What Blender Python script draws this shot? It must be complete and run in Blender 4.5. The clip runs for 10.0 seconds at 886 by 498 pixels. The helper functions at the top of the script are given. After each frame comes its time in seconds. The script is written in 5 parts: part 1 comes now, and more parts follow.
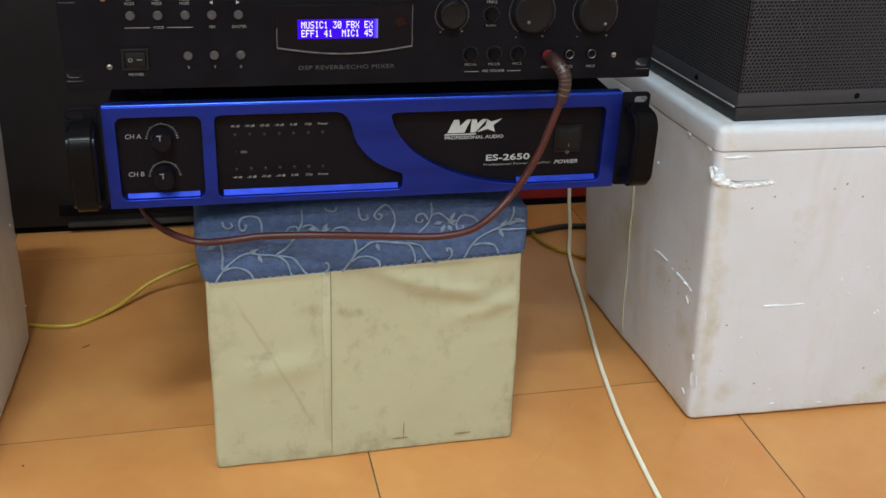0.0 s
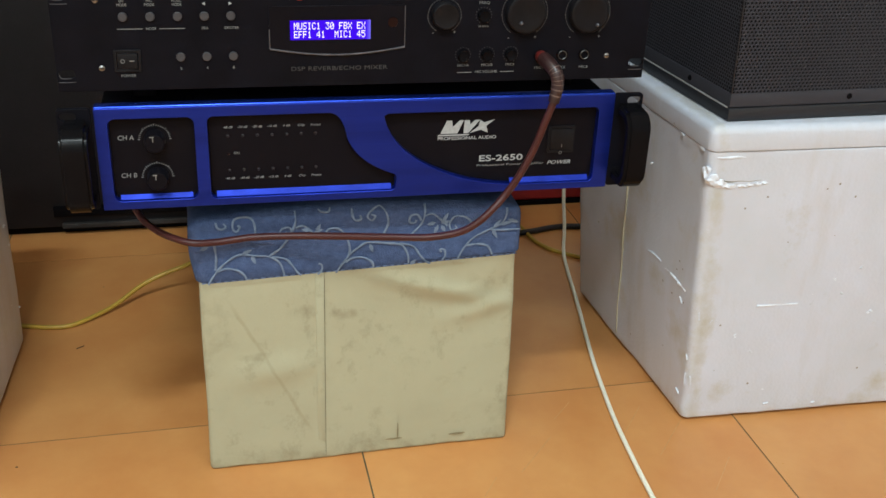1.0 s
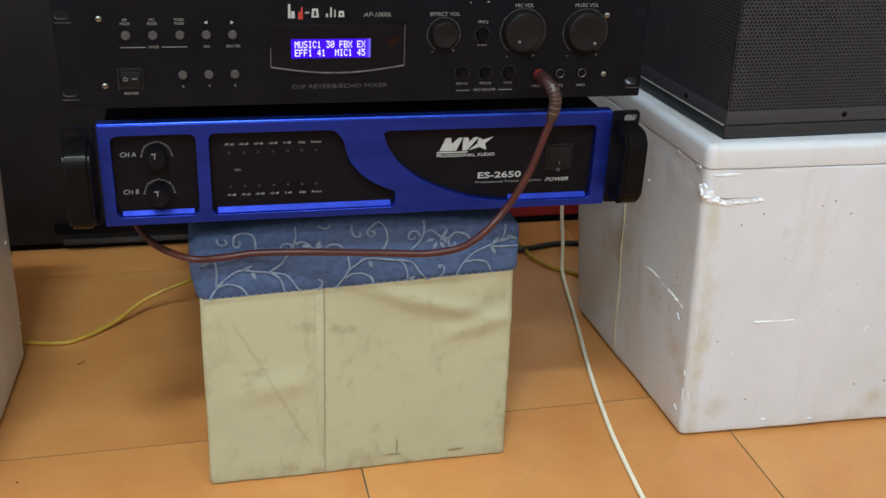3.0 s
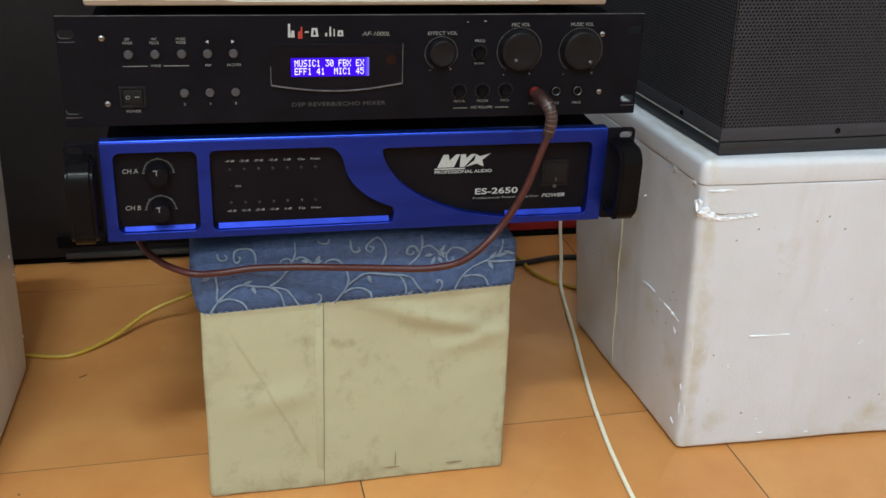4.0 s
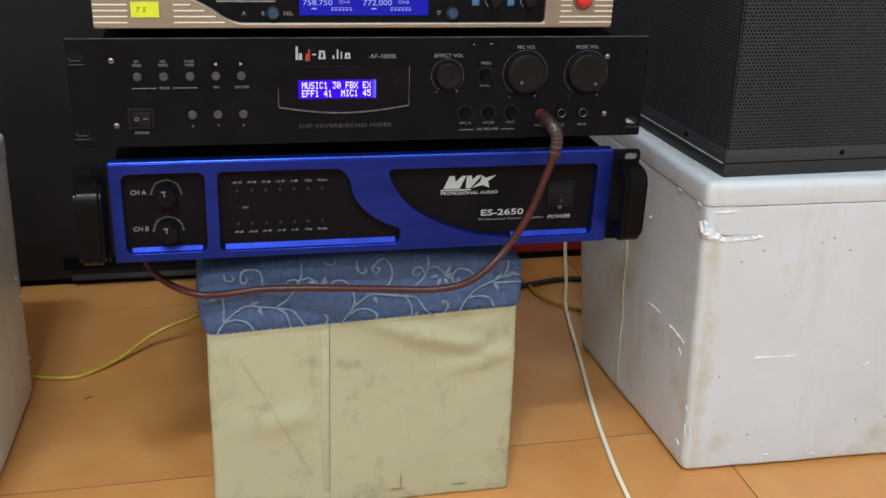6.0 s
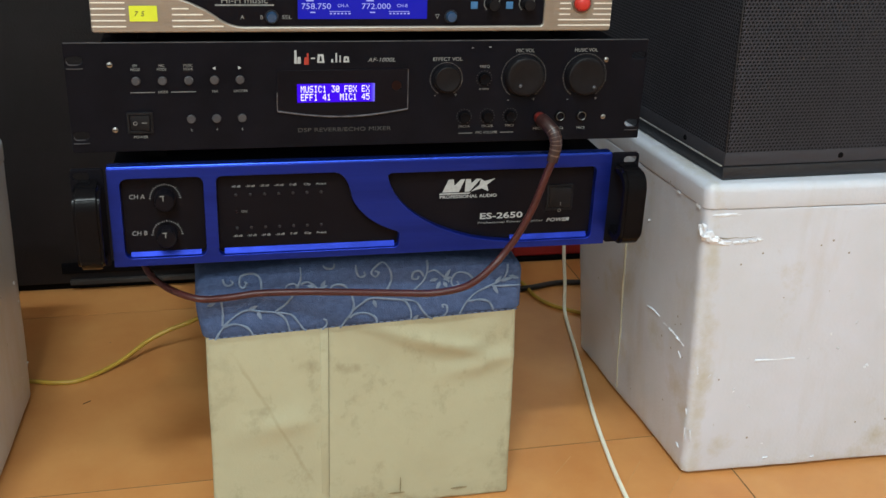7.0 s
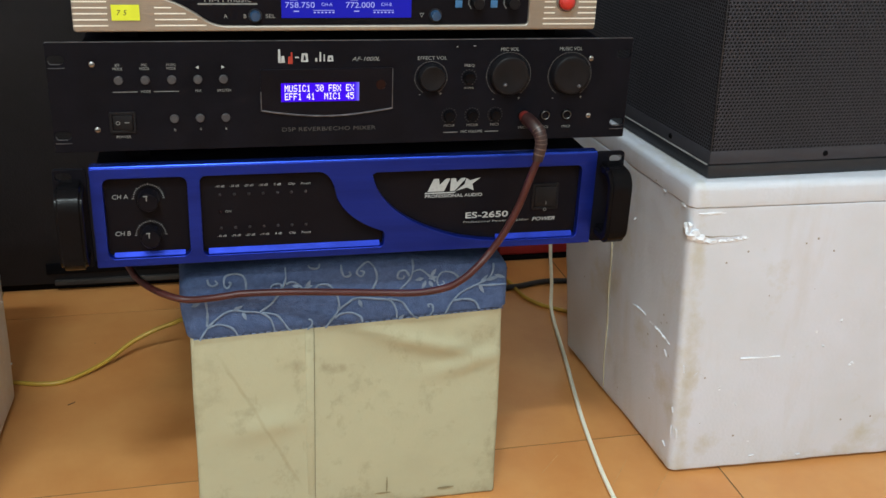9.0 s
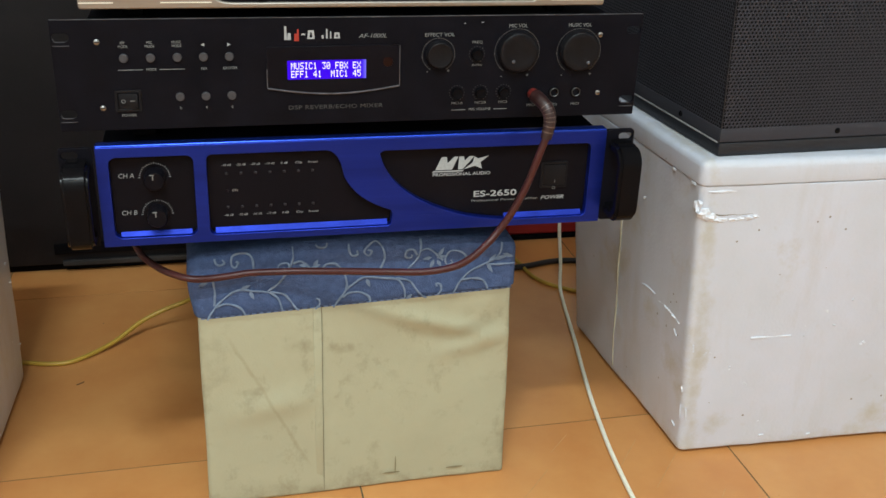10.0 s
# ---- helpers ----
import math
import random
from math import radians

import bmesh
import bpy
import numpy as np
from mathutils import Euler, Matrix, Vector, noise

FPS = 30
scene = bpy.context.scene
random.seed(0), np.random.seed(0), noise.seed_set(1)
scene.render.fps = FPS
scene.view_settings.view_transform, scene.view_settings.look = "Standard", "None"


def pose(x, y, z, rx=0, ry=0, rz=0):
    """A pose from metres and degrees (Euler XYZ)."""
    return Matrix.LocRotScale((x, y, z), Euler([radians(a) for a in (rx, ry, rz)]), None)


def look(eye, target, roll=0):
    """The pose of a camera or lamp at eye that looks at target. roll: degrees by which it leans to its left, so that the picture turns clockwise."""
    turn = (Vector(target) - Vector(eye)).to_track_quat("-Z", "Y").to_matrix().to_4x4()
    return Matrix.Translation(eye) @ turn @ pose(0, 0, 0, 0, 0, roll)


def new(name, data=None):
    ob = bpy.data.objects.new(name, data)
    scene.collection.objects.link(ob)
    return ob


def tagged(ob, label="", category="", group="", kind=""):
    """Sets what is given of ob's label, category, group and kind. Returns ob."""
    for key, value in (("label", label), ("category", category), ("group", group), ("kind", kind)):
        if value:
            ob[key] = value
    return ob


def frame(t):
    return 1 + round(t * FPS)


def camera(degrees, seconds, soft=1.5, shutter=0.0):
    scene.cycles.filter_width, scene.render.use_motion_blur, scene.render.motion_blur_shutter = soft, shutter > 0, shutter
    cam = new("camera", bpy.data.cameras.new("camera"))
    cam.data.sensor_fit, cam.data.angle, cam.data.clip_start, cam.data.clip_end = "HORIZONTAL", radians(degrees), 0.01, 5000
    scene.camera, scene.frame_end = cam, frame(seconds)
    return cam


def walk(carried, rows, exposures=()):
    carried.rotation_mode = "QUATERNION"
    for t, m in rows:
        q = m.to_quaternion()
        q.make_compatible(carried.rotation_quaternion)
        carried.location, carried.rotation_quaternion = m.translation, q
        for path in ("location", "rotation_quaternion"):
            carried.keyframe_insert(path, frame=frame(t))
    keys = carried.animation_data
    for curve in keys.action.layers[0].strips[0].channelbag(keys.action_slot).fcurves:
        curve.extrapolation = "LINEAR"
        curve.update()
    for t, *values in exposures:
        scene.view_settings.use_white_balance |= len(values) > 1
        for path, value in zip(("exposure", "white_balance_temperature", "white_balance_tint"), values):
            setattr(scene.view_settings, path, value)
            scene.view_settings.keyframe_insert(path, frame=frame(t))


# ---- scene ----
cam = camera(46.2, 10.0)
PATH = [
    (0, (-0.126, -0.821, 0.662), (0.279, 0.924, -0.227), 2.6),
    (0.5, (-0.121, -0.822, 0.661), (0.28, 0.924, -0.229), 2.4),
    (1, (-0.123, -0.822, 0.663), (0.288, 0.922, -0.226), 2.6),
    (1.5, (-0.124, -0.82, 0.662), (0.297, 0.92, -0.23), 2.9),
    (2, (-0.124, -0.822, 0.663), (0.289, 0.924, -0.221), 2.8),
    (2.5, (-0.125, -0.824, 0.663), (0.289, 0.927, -0.209), 2.7),
    (4, (-0.123, -0.839, 0.673), (0.289, 0.93, -0.165), 2.6),
    (4.5, (-0.124, -0.837, 0.674), (0.272, 0.935, -0.163), 2.6),
    (5, (-0.124, -0.842, 0.674), (0.278, 0.943, -0.133), 2.4),
    (5.5, (-0.125, -0.842, 0.673), (0.282, 0.945, -0.128), 2.5),
    (7, (-0.127, -0.841, 0.672), (0.285, 0.949, -0.119), 2.4),
    (7.5, (-0.124, -0.839, 0.67), (0.302, 0.946, -0.125), 2.4),
    (8, (-0.124, -0.841, 0.672), (0.309, 0.944, -0.119), 2.5),
    (8.5, (-0.124, -0.843, 0.673), (0.302, 0.946, -0.113), 2.5),
    (9, (-0.124, -0.839, 0.672), (0.31, 0.945, -0.121), 2.5),
    (9.5, (-0.124, -0.839, 0.67), (0.312, 0.943, -0.126), 2.6),
    (10, (-0.122, -0.835, 0.668), (0.293, 0.938, -0.159), 2.2),
]
walk(cam, [(t, look(eye, target, roll)) for t, eye, target, roll in PATH])


# ---- world and light ----
world = bpy.data.worlds.new("world")
scene.world = world
world.use_nodes = True
world.node_tree.nodes["Background"].inputs[0].default_value = (0.8, 0.85, 1.0, 1)
world.node_tree.nodes["Background"].inputs[1].default_value = 0.02


def ceiling_lamp(x, y, z, sx, sy, watts, colour, rz=0):
    data = bpy.data.lights.new("ceiling_light", "AREA")
    data.shape, data.size, data.size_y, data.energy, data.color = "RECTANGLE", sx, sy, watts, colour
    ob = new("ceiling_light", data)
    ob.matrix_world = pose(x, y, z, 0, 0, rz)
    return ob


ceiling_lamp(-0.60, -2.45, 2.72, 1.2, 0.14, 35, (0.84, 0.97, 1.0))
ceiling_lamp(-0.52, -1.50, 2.72, 0.5, 0.12, 42, (0.84, 0.97, 1.0))
ceiling_lamp(0.62, -1.50, 2.72, 0.5, 0.12, 13, (0.84, 0.97, 1.0))


# ---- materials ----
def material(name, colour, rough=0.5, metal=0.0, vary=0.0, vary_scale=30, bump=0.0, bump_scale=300, spec=0.5, second=None, emit=None, strength=1.0, grain=None, clear=0.0):
    """Principled surface with noise at two scales; second: the colour of blotches; grain: stretch of the fine noise."""
    m = bpy.data.materials.new(name)
    m.use_nodes = True
    nt = m.node_tree
    b = nt.nodes["Principled BSDF"]
    b.inputs["Base Color"].default_value = (*colour, 1)
    b.inputs["Roughness"].default_value = rough
    b.inputs["Metallic"].default_value = metal
    b.inputs["Specular IOR Level"].default_value = spec
    b.inputs["Coat Weight"].default_value = clear
    co = nt.nodes.new("ShaderNodeTexCoord").outputs["Object"]
    if grain:
        mp = nt.nodes.new("ShaderNodeMapping")
        mp.inputs["Scale"].default_value = grain
        nt.links.new(co, mp.inputs["Vector"])
        co = mp.outputs["Vector"]
    if vary:
        big = nt.nodes.new("ShaderNodeTexNoise")
        big.inputs["Scale"].default_value, big.inputs["Detail"].default_value, big.inputs["Roughness"].default_value = vary_scale, 6, 0.6
        nt.links.new(co, big.inputs["Vector"])
        ramp = nt.nodes.new("ShaderNodeValToRGB")
        ramp.color_ramp.elements[0].position, ramp.color_ramp.elements[1].position = 0.35, 0.68
        dark = second or tuple(c * (1 - vary) for c in colour)
        ramp.color_ramp.elements[0].color = (*dark, 1)
        ramp.color_ramp.elements[1].color = (*colour, 1)
        nt.links.new(big.outputs["Fac"], ramp.inputs["Fac"])
        nt.links.new(ramp.outputs["Color"], b.inputs["Base Color"])
        rr_ = nt.nodes.new("ShaderNodeMapRange")
        rr_.inputs["To Min"].default_value, rr_.inputs["To Max"].default_value = min(1, rough + 0.12), max(0.03, rough - 0.08)
        nt.links.new(big.outputs["Fac"], rr_.inputs["Value"])
        nt.links.new(rr_.outputs["Result"], b.inputs["Roughness"])
    if bump:
        fine = nt.nodes.new("ShaderNodeTexNoise")
        fine.inputs["Scale"].default_value, fine.inputs["Detail"].default_value = bump_scale, 4
        nt.links.new(co, fine.inputs["Vector"])
        bp = nt.nodes.new("ShaderNodeBump")
        bp.inputs["Strength"].default_value, bp.inputs["Distance"].default_value = bump, 0.001
        nt.links.new(fine.outputs["Fac"], bp.inputs["Height"])
        nt.links.new(bp.outputs["Normal"], b.inputs["Normal"])
    if emit:
        b.inputs["Emission Color"].default_value = (*emit, 1)
        b.inputs["Emission Strength"].default_value = strength
    return m


def tile_material():
    m = material("terracotta_tile", (0.66, 0.316, 0.107), 0.30, vary=0.3, vary_scale=7, bump=0.12, bump_scale=16, spec=0.5, second=(0.57, 0.236, 0.072))
    nt = m.node_tree
    b = nt.nodes["Principled BSDF"]
    old = b.inputs["Base Color"].links[0].from_socket
    info = nt.nodes.new("ShaderNodeObjectInfo")
    hsv = nt.nodes.new("ShaderNodeHueSaturation")
    mr = nt.nodes.new("ShaderNodeMapRange")
    mr.inputs["To Min"].default_value, mr.inputs["To Max"].default_value = 0.96, 1.05
    nt.links.new(info.outputs["Random"], mr.inputs["Value"])
    nt.links.new(mr.outputs["Result"], hsv.inputs["Value"])
    # small dark specks in the glaze
    v = nt.nodes.new("ShaderNodeTexVoronoi")
    v.inputs["Scale"].default_value = 16
    nt.links.new(nt.nodes.new("ShaderNodeTexCoord").outputs["Object"], v.inputs["Vector"])
    lt = nt.nodes.new("ShaderNodeMath")
    lt.operation = "LESS_THAN"
    lt.inputs[1].default_value = 0.022
    nt.links.new(v.outputs["Distance"], lt.inputs[0])
    mix = nt.nodes.new("ShaderNodeMixRGB")
    mix.inputs["Color2"].default_value = (0.12, 0.06, 0.03, 1)
    nt.links.new(lt.outputs[0], mix.inputs["Fac"])
    nt.links.new(old, mix.inputs["Color1"])
    nt.links.new(mix.outputs["Color"], hsv.inputs["Color"])
    nt.links.new(hsv.outputs["Color"], b.inputs["Base Color"])
    return m


def foam_material():
    """Expanded polystyrene: fine beads, faint dirt."""
    m = material("expanded_polystyrene", (0.655, 0.695, 0.81), 0.34, vary=0.1, vary_scale=7, spec=0.5, second=(0.60, 0.635, 0.71))
    nt = m.node_tree
    b = nt.nodes["Principled BSDF"]
    co = nt.nodes.new("ShaderNodeTexCoord").outputs["Object"]
    v = nt.nodes.new("ShaderNodeTexVoronoi")
    v.inputs["Scale"].default_value = 260
    nt.links.new(co, v.inputs["Vector"])
    n = nt.nodes.new("ShaderNodeTexNoise")
    n.inputs["Scale"].default_value, n.inputs["Detail"].default_value = 26, 5
    mp = nt.nodes.new("ShaderNodeMapping")
    mp.inputs["Scale"].default_value = (1, 1, 0.6)
    nt.links.new(co, mp.inputs["Vector"])
    nt.links.new(mp.outputs["Vector"], n.inputs["Vector"])
    b.inputs["Coat Weight"].default_value, b.inputs["Coat Roughness"].default_value = 0.3, 0.16
    add = nt.nodes.new("ShaderNodeMath")
    add.operation = "MULTIPLY_ADD"
    add.inputs[1].default_value = 0.25
    nt.links.new(v.outputs["Distance"], add.inputs[0])
    nt.links.new(n.outputs["Fac"], add.inputs[2])
    bp = nt.nodes.new("ShaderNodeBump")
    bp.inputs["Strength"].default_value, bp.inputs["Distance"].default_value = 0.38, 0.0018
    nt.links.new(add.outputs[0], bp.inputs["Height"])
    nt.links.new(bp.outputs["Normal"], b.inputs["Normal"])
    # brown dirt in sparse patches and a few grey specks
    old = b.inputs["Base Color"].links[0].from_socket
    d = nt.nodes.new("ShaderNodeTexNoise")
    d.inputs["Scale"].default_value, d.inputs["Detail"].default_value, d.inputs["Roughness"].default_value = 15, 8, 0.7
    nt.links.new(co, d.inputs["Vector"])
    # handled edges: grime along the box's upright corner and its foot
    sep = nt.nodes.new("ShaderNodeSeparateXYZ")
    nt.links.new(co, sep.inputs["Vector"])

    def calc(op, a, b_, c=None):
        n_ = nt.nodes.new("ShaderNodeMath")
        n_.operation = op
        for k, v_ in enumerate((a, b_, c)):
            if v_ is None:
                continue
            if isinstance(v_, (int, float)):
                n_.inputs[k].default_value = v_
            else:
                nt.links.new(v_, n_.inputs[k])
        return n_.outputs[0]

    def near(value, width):
        mr_ = nt.nodes.new("ShaderNodeMapRange")
        mr_.interpolation_type = "SMOOTHSTEP"
        nt.links.new(value, mr_.inputs["Value"])
        mr_.inputs["From Min"].default_value, mr_.inputs["From Max"].default_value = 0.0, width
        mr_.inputs["To Min"].default_value, mr_.inputs["To Max"].default_value = 1.0, 0.0
        return mr_.outputs["Result"]

    corner = near(calc("ABSOLUTE", calc("MULTIPLY_ADD", sep.outputs["Z"], 0.065, calc("SUBTRACT", sep.outputs["X"], 0.366)), 0), 0.020)
    foot = near(sep.outputs["Z"], 0.045)
    edge = calc("MAXIMUM", calc("MULTIPLY", corner, 0.25), calc("MULTIPLY", foot, 0.13))
    # soiled patches by the foot and on the side: x, y, z, reach, amount
    for px, py, pz, reach, amount in ((0.395, 0.028, 0.036, 0.036, 0.27), (0.425, 0.028, 0.030, 0.026, 0.22), (0.342, 0.110, 0.135, 0.040, 0.26), (0.335, 0.180, 0.235, 0.055, 0.26), (0.333, 0.225, 0.150, 0.070, 0.26), (0.338, 0.190, 0.060, 0.045, 0.20), (0.345, 0.060, 0.100, 0.040, 0.16), (0.580, 0.025, 0.030, 0.030, 0.17)):
        dist = calc("SQRT", calc("ADD", calc("POWER", calc("ABSOLUTE", calc("SUBTRACT", sep.outputs["X"], px), 0), 2), calc("ADD", calc("POWER", calc("ABSOLUTE", calc("SUBTRACT", sep.outputs["Y"], py), 0), 2), calc("POWER", calc("ABSOLUTE", calc("SUBTRACT", sep.outputs["Z"], pz), 0), 2))), 0)
        edge = calc("MAXIMUM", edge, calc("MULTIPLY", near(dist, reach), amount))
    r = nt.nodes.new("ShaderNodeValToRGB")
    r.color_ramp.elements[0].position, r.color_ramp.elements[1].position = 0.60, 0.84
    r.color_ramp.elements[1].color = (0.75, 0.75, 0.75, 1)
    nt.links.new(calc("ADD", d.outputs["Fac"], edge), r.inputs["Fac"])
    mix = nt.nodes.new("ShaderNodeMixRGB")
    mix.inputs["Color2"].default_value = (0.48, 0.45, 0.36, 1)
    nt.links.new(r.outputs["Color"], mix.inputs["Fac"])
    nt.links.new(old, mix.inputs["Color1"])
    mp2 = nt.nodes.new("ShaderNodeMapping")
    mp2.inputs["Scale"].default_value = (1, 1, 0.22)
    nt.links.new(co, mp2.inputs["Vector"])
    st_ = nt.nodes.new("ShaderNodeTexNoise")
    st_.inputs["Scale"].default_value, st_.inputs["Detail"].default_value, st_.inputs["Roughness"].default_value = 24, 6, 0.6
    nt.links.new(mp2.outputs["Vector"], st_.inputs["Vector"])
    r2 = nt.nodes.new("ShaderNodeValToRGB")
    r2.color_ramp.elements[0].position, r2.color_ramp.elements[1].position = 0.52, 0.78
    r2.color_ramp.elements[1].color = (0.42, 0.42, 0.42, 1)
    nt.links.new(st_.outputs["Fac"], r2.inputs["Fac"])
    mix3 = nt.nodes.new("ShaderNodeMixRGB")
    mix3.inputs["Color2"].default_value = (0.47, 0.43, 0.36, 1)
    nt.links.new(r2.outputs["Color"], mix3.inputs["Fac"])
    nt.links.new(mix.outputs["Color"], mix3.inputs["Color1"])
    mix = mix3
    sp = nt.nodes.new("ShaderNodeTexVoronoi")
    sp.inputs["Scale"].default_value = 34
    nt.links.new(co, sp.inputs["Vector"])
    lt = nt.nodes.new("ShaderNodeMath")
    lt.operation = "LESS_THAN"
    lt.inputs[1].default_value = 0.045
    nt.links.new(sp.outputs["Distance"], lt.inputs[0])
    mix2 = nt.nodes.new("ShaderNodeMixRGB")
    mix2.inputs["Color2"].default_value = (0.3, 0.28, 0.26, 1)
    nt.links.new(lt.outputs[0], mix2.inputs["Fac"])
    nt.links.new(mix.outputs["Color"], mix2.inputs["Color1"])
    nt.links.new(mix2.outputs["Color"], b.inputs["Base Color"])
    return m


def vinyl_material():
    """Soiled cream vinyl cloth: fine weave, grey-brown smudges, handled edges."""
    m = material("cream_vinyl", (0.475, 0.475, 0.335), 0.55, vary=0.12, vary_scale=9, bump=0.15, bump_scale=500, spec=0.3, second=(0.425, 0.42, 0.295))
    nt = m.node_tree
    b = nt.nodes["Principled BSDF"]
    old = b.inputs["Base Color"].links[0].from_socket
    co = nt.nodes.new("ShaderNodeTexCoord").outputs["Object"]
    sep = nt.nodes.new("ShaderNodeSeparateXYZ")
    nt.links.new(co, sep.inputs["Vector"])

    def falloff(socket, lo, hi, top):
        mr = nt.nodes.new("ShaderNodeMapRange")
        mr.interpolation_type = "SMOOTHSTEP"
        mr.inputs["From Min"].default_value, mr.inputs["From Max"].default_value = lo, hi
        mr.inputs["To Min"].default_value, mr.inputs["To Max"].default_value = top, 0.0
        nt.links.new(socket, mr.inputs["Value"])
        return mr.outputs["Result"]

    def two(op, a, c):
        n = nt.nodes.new("ShaderNodeMath")
        n.operation = op
        for k, v in enumerate((a, c)):
            if isinstance(v, float):
                n.inputs[k].default_value = v
            else:
                nt.links.new(v, n.inputs[k])
        return n.outputs[0]

    # hem and side edges rub and soil first
    side = falloff(two("SUBTRACT", 0.155, two("ABSOLUTE", two("SUBTRACT", sep.outputs["X"], 0.004), 0.0)), 0.0, 0.016, 0.09)
    hem = falloff(sep.outputs["Z"], 0.0, 0.030, 0.10)
    worn = two("MAXIMUM", side, hem)
    # handled spots: x, z, half width, half height, amount
    for px, pz, rx, rz, amount in ((-0.054, 0.172, 0.016, 0.008, 0.075), (-0.014, 0.167, 0.022, 0.007, 0.085), (0.030, 0.160, 0.030, 0.020, 0.04), (-0.100, 0.128, 0.022, 0.005, 0.06), (0.060, 0.050, 0.030, 0.012, 0.05), (-0.130, 0.040, 0.026, 0.022, 0.04), (0.140, 0.045, 0.016, 0.024, 0.03), (-0.060, 0.050, 0.022, 0.014, 0.04)):
        u = two("DIVIDE", two("SUBTRACT", sep.outputs["X"], px), rx)
        v = two("DIVIDE", two("SUBTRACT", sep.outputs["Z"], pz), rz)
        worn = two("MAXIMUM", worn, falloff(two("ADD", two("MULTIPLY", u, u), two("MULTIPLY", v, v)), 0.0, 1.4, amount))
    for scale, lo, hi, top, stretch in ((9, 0.50, 0.74, 0.34, (1, 1, 1)), (46, 0.56, 0.72, 0.42, (1, 1, 0.7)), (22, 0.57, 0.76, 0.36, (1, 1, 1.2))):
        mp = nt.nodes.new("ShaderNodeMapping")
        mp.inputs["Scale"].default_value = stretch
        nt.links.new(co, mp.inputs["Vector"])
        d = nt.nodes.new("ShaderNodeTexNoise")
        d.inputs["Scale"].default_value, d.inputs["Detail"].default_value, d.inputs["Roughness"].default_value = scale, 10, 0.66
        nt.links.new(mp.outputs["Vector"], d.inputs["Vector"])
        r = nt.nodes.new("ShaderNodeValToRGB")
        r.color_ramp.elements[0].position, r.color_ramp.elements[1].position = lo, hi
        r.color_ramp.elements[1].color = (top, top, top, 1)
        nt.links.new(two("ADD", d.outputs["Fac"], worn), r.inputs["Fac"])
        mix = nt.nodes.new("ShaderNodeMixRGB")
        mix.inputs["Color2"].default_value = (0.23, 0.20, 0.125, 1)
        nt.links.new(r.outputs["Color"], mix.inputs["Fac"])
        nt.links.new(old, mix.inputs["Color1"])
        old = mix.outputs["Color"]
    # one long slanting fold mark
    mul = two("MULTIPLY", two("SUBTRACT", sep.outputs["Z"], 0.044), 0.473)
    line = falloff(two("ABSOLUTE", two("ADD", two("ADD", two("SUBTRACT", sep.outputs["X"], -0.048), two("MULTIPLY", d.outputs["Fac"], 0.010)), mul), 0.0), 0.0004, 0.0030, 0.75)
    ends = two("MULTIPLY", falloff(sep.outputs["Z"], 0.16, 0.20, 1.0), falloff(two("SUBTRACT", 0.0, sep.outputs["Z"]), -0.05, -0.03, 1.0))
    mix = nt.nodes.new("ShaderNodeMixRGB")
    mix.inputs["Color2"].default_value = (0.31, 0.265, 0.16, 1)
    nt.links.new(two("MULTIPLY", two("MULTIPLY", line, ends), d.outputs["Fac"]), mix.inputs["Fac"])
    nt.links.new(old, mix.inputs["Color1"])
    old = mix.outputs["Color"]
    nt.links.new(old, b.inputs["Base Color"])
    return m


TILE, FOAM, VINYL = tile_material(), foam_material(), vinyl_material()
GROUT = material("grout", (0.17, 0.13, 0.068), 0.9, vary=0.4, vary_scale=30, bump=0.4)
PLASTER = material("wall_paint", (0.80, 0.80, 0.77), 0.7, vary=0.06, vary_scale=4, bump=0.2, bump_scale=90)
BLUE = material("blue_anodised_aluminium", (0.014, 0.040, 0.47), 0.30, 0.8, vary=0.4, vary_scale=40, bump=0.25, bump_scale=350, grain=(0.03, 1, 1))
BLUE_SATIN = material("satin_blue_aluminium", (0.012, 0.036, 0.40), 0.5, 0.7, vary=0.3, vary_scale=40)
BLUE_HIGHLIGHT = material("blue_edge_highlight", (0.035, 0.10, 0.80), 0.24, 0.9, vary=0.3, vary_scale=40, grain=(0.03, 1, 1))
BLACK_METAL = material("black_powder_coat", (0.0062, 0.0063, 0.0102), 0.45, 0.0, vary=0.4, vary_scale=25, bump=0.12, bump_scale=900, spec=0.07)
BLACK_PANEL = material("black_acrylic", (0.0072, 0.0066, 0.0095), 0.30, spec=0.06, vary=0.2, vary_scale=18)
BLACK_PLASTIC = material("black_plastic", (0.0060, 0.0056, 0.0068), 0.20, vary=0.2, vary_scale=60, bump=0.1, bump_scale=700, spec=0.04)
HANDLE = material("glossy_black_moulding", (0.0058, 0.0054, 0.0064), 0.16, vary=0.2, vary_scale=60, bump=0.1, bump_scale=500, spec=0.06)
PALE_EDGE = material("pale_edge_line", (0.34, 0.34, 0.34), 0.45, vary=0.4, vary_scale=40)
DARK_RUBBER = material("dark_knob_plastic", (0.0084, 0.0082, 0.0104), 0.42, vary=0.3, vary_scale=80, bump=0.1, bump_scale=900, spec=0.15)
CABINET = material("black_cabinet_paint", (0.0150, 0.0132, 0.0150), 0.6, vary=0.3, vary_scale=8, bump=0.5, bump_scale=400, spec=0.25)
GRILLE = material("grey_black_grille_paint", (0.041, 0.042, 0.053), 0.5, vary=0.15, vary_scale=12, bump=0.1, bump_scale=500, spec=0.3)
SPEAKER_DARK = material("speaker_foam_backing", (0.006, 0.006, 0.006), 0.9, vary=0.3, vary_scale=200)
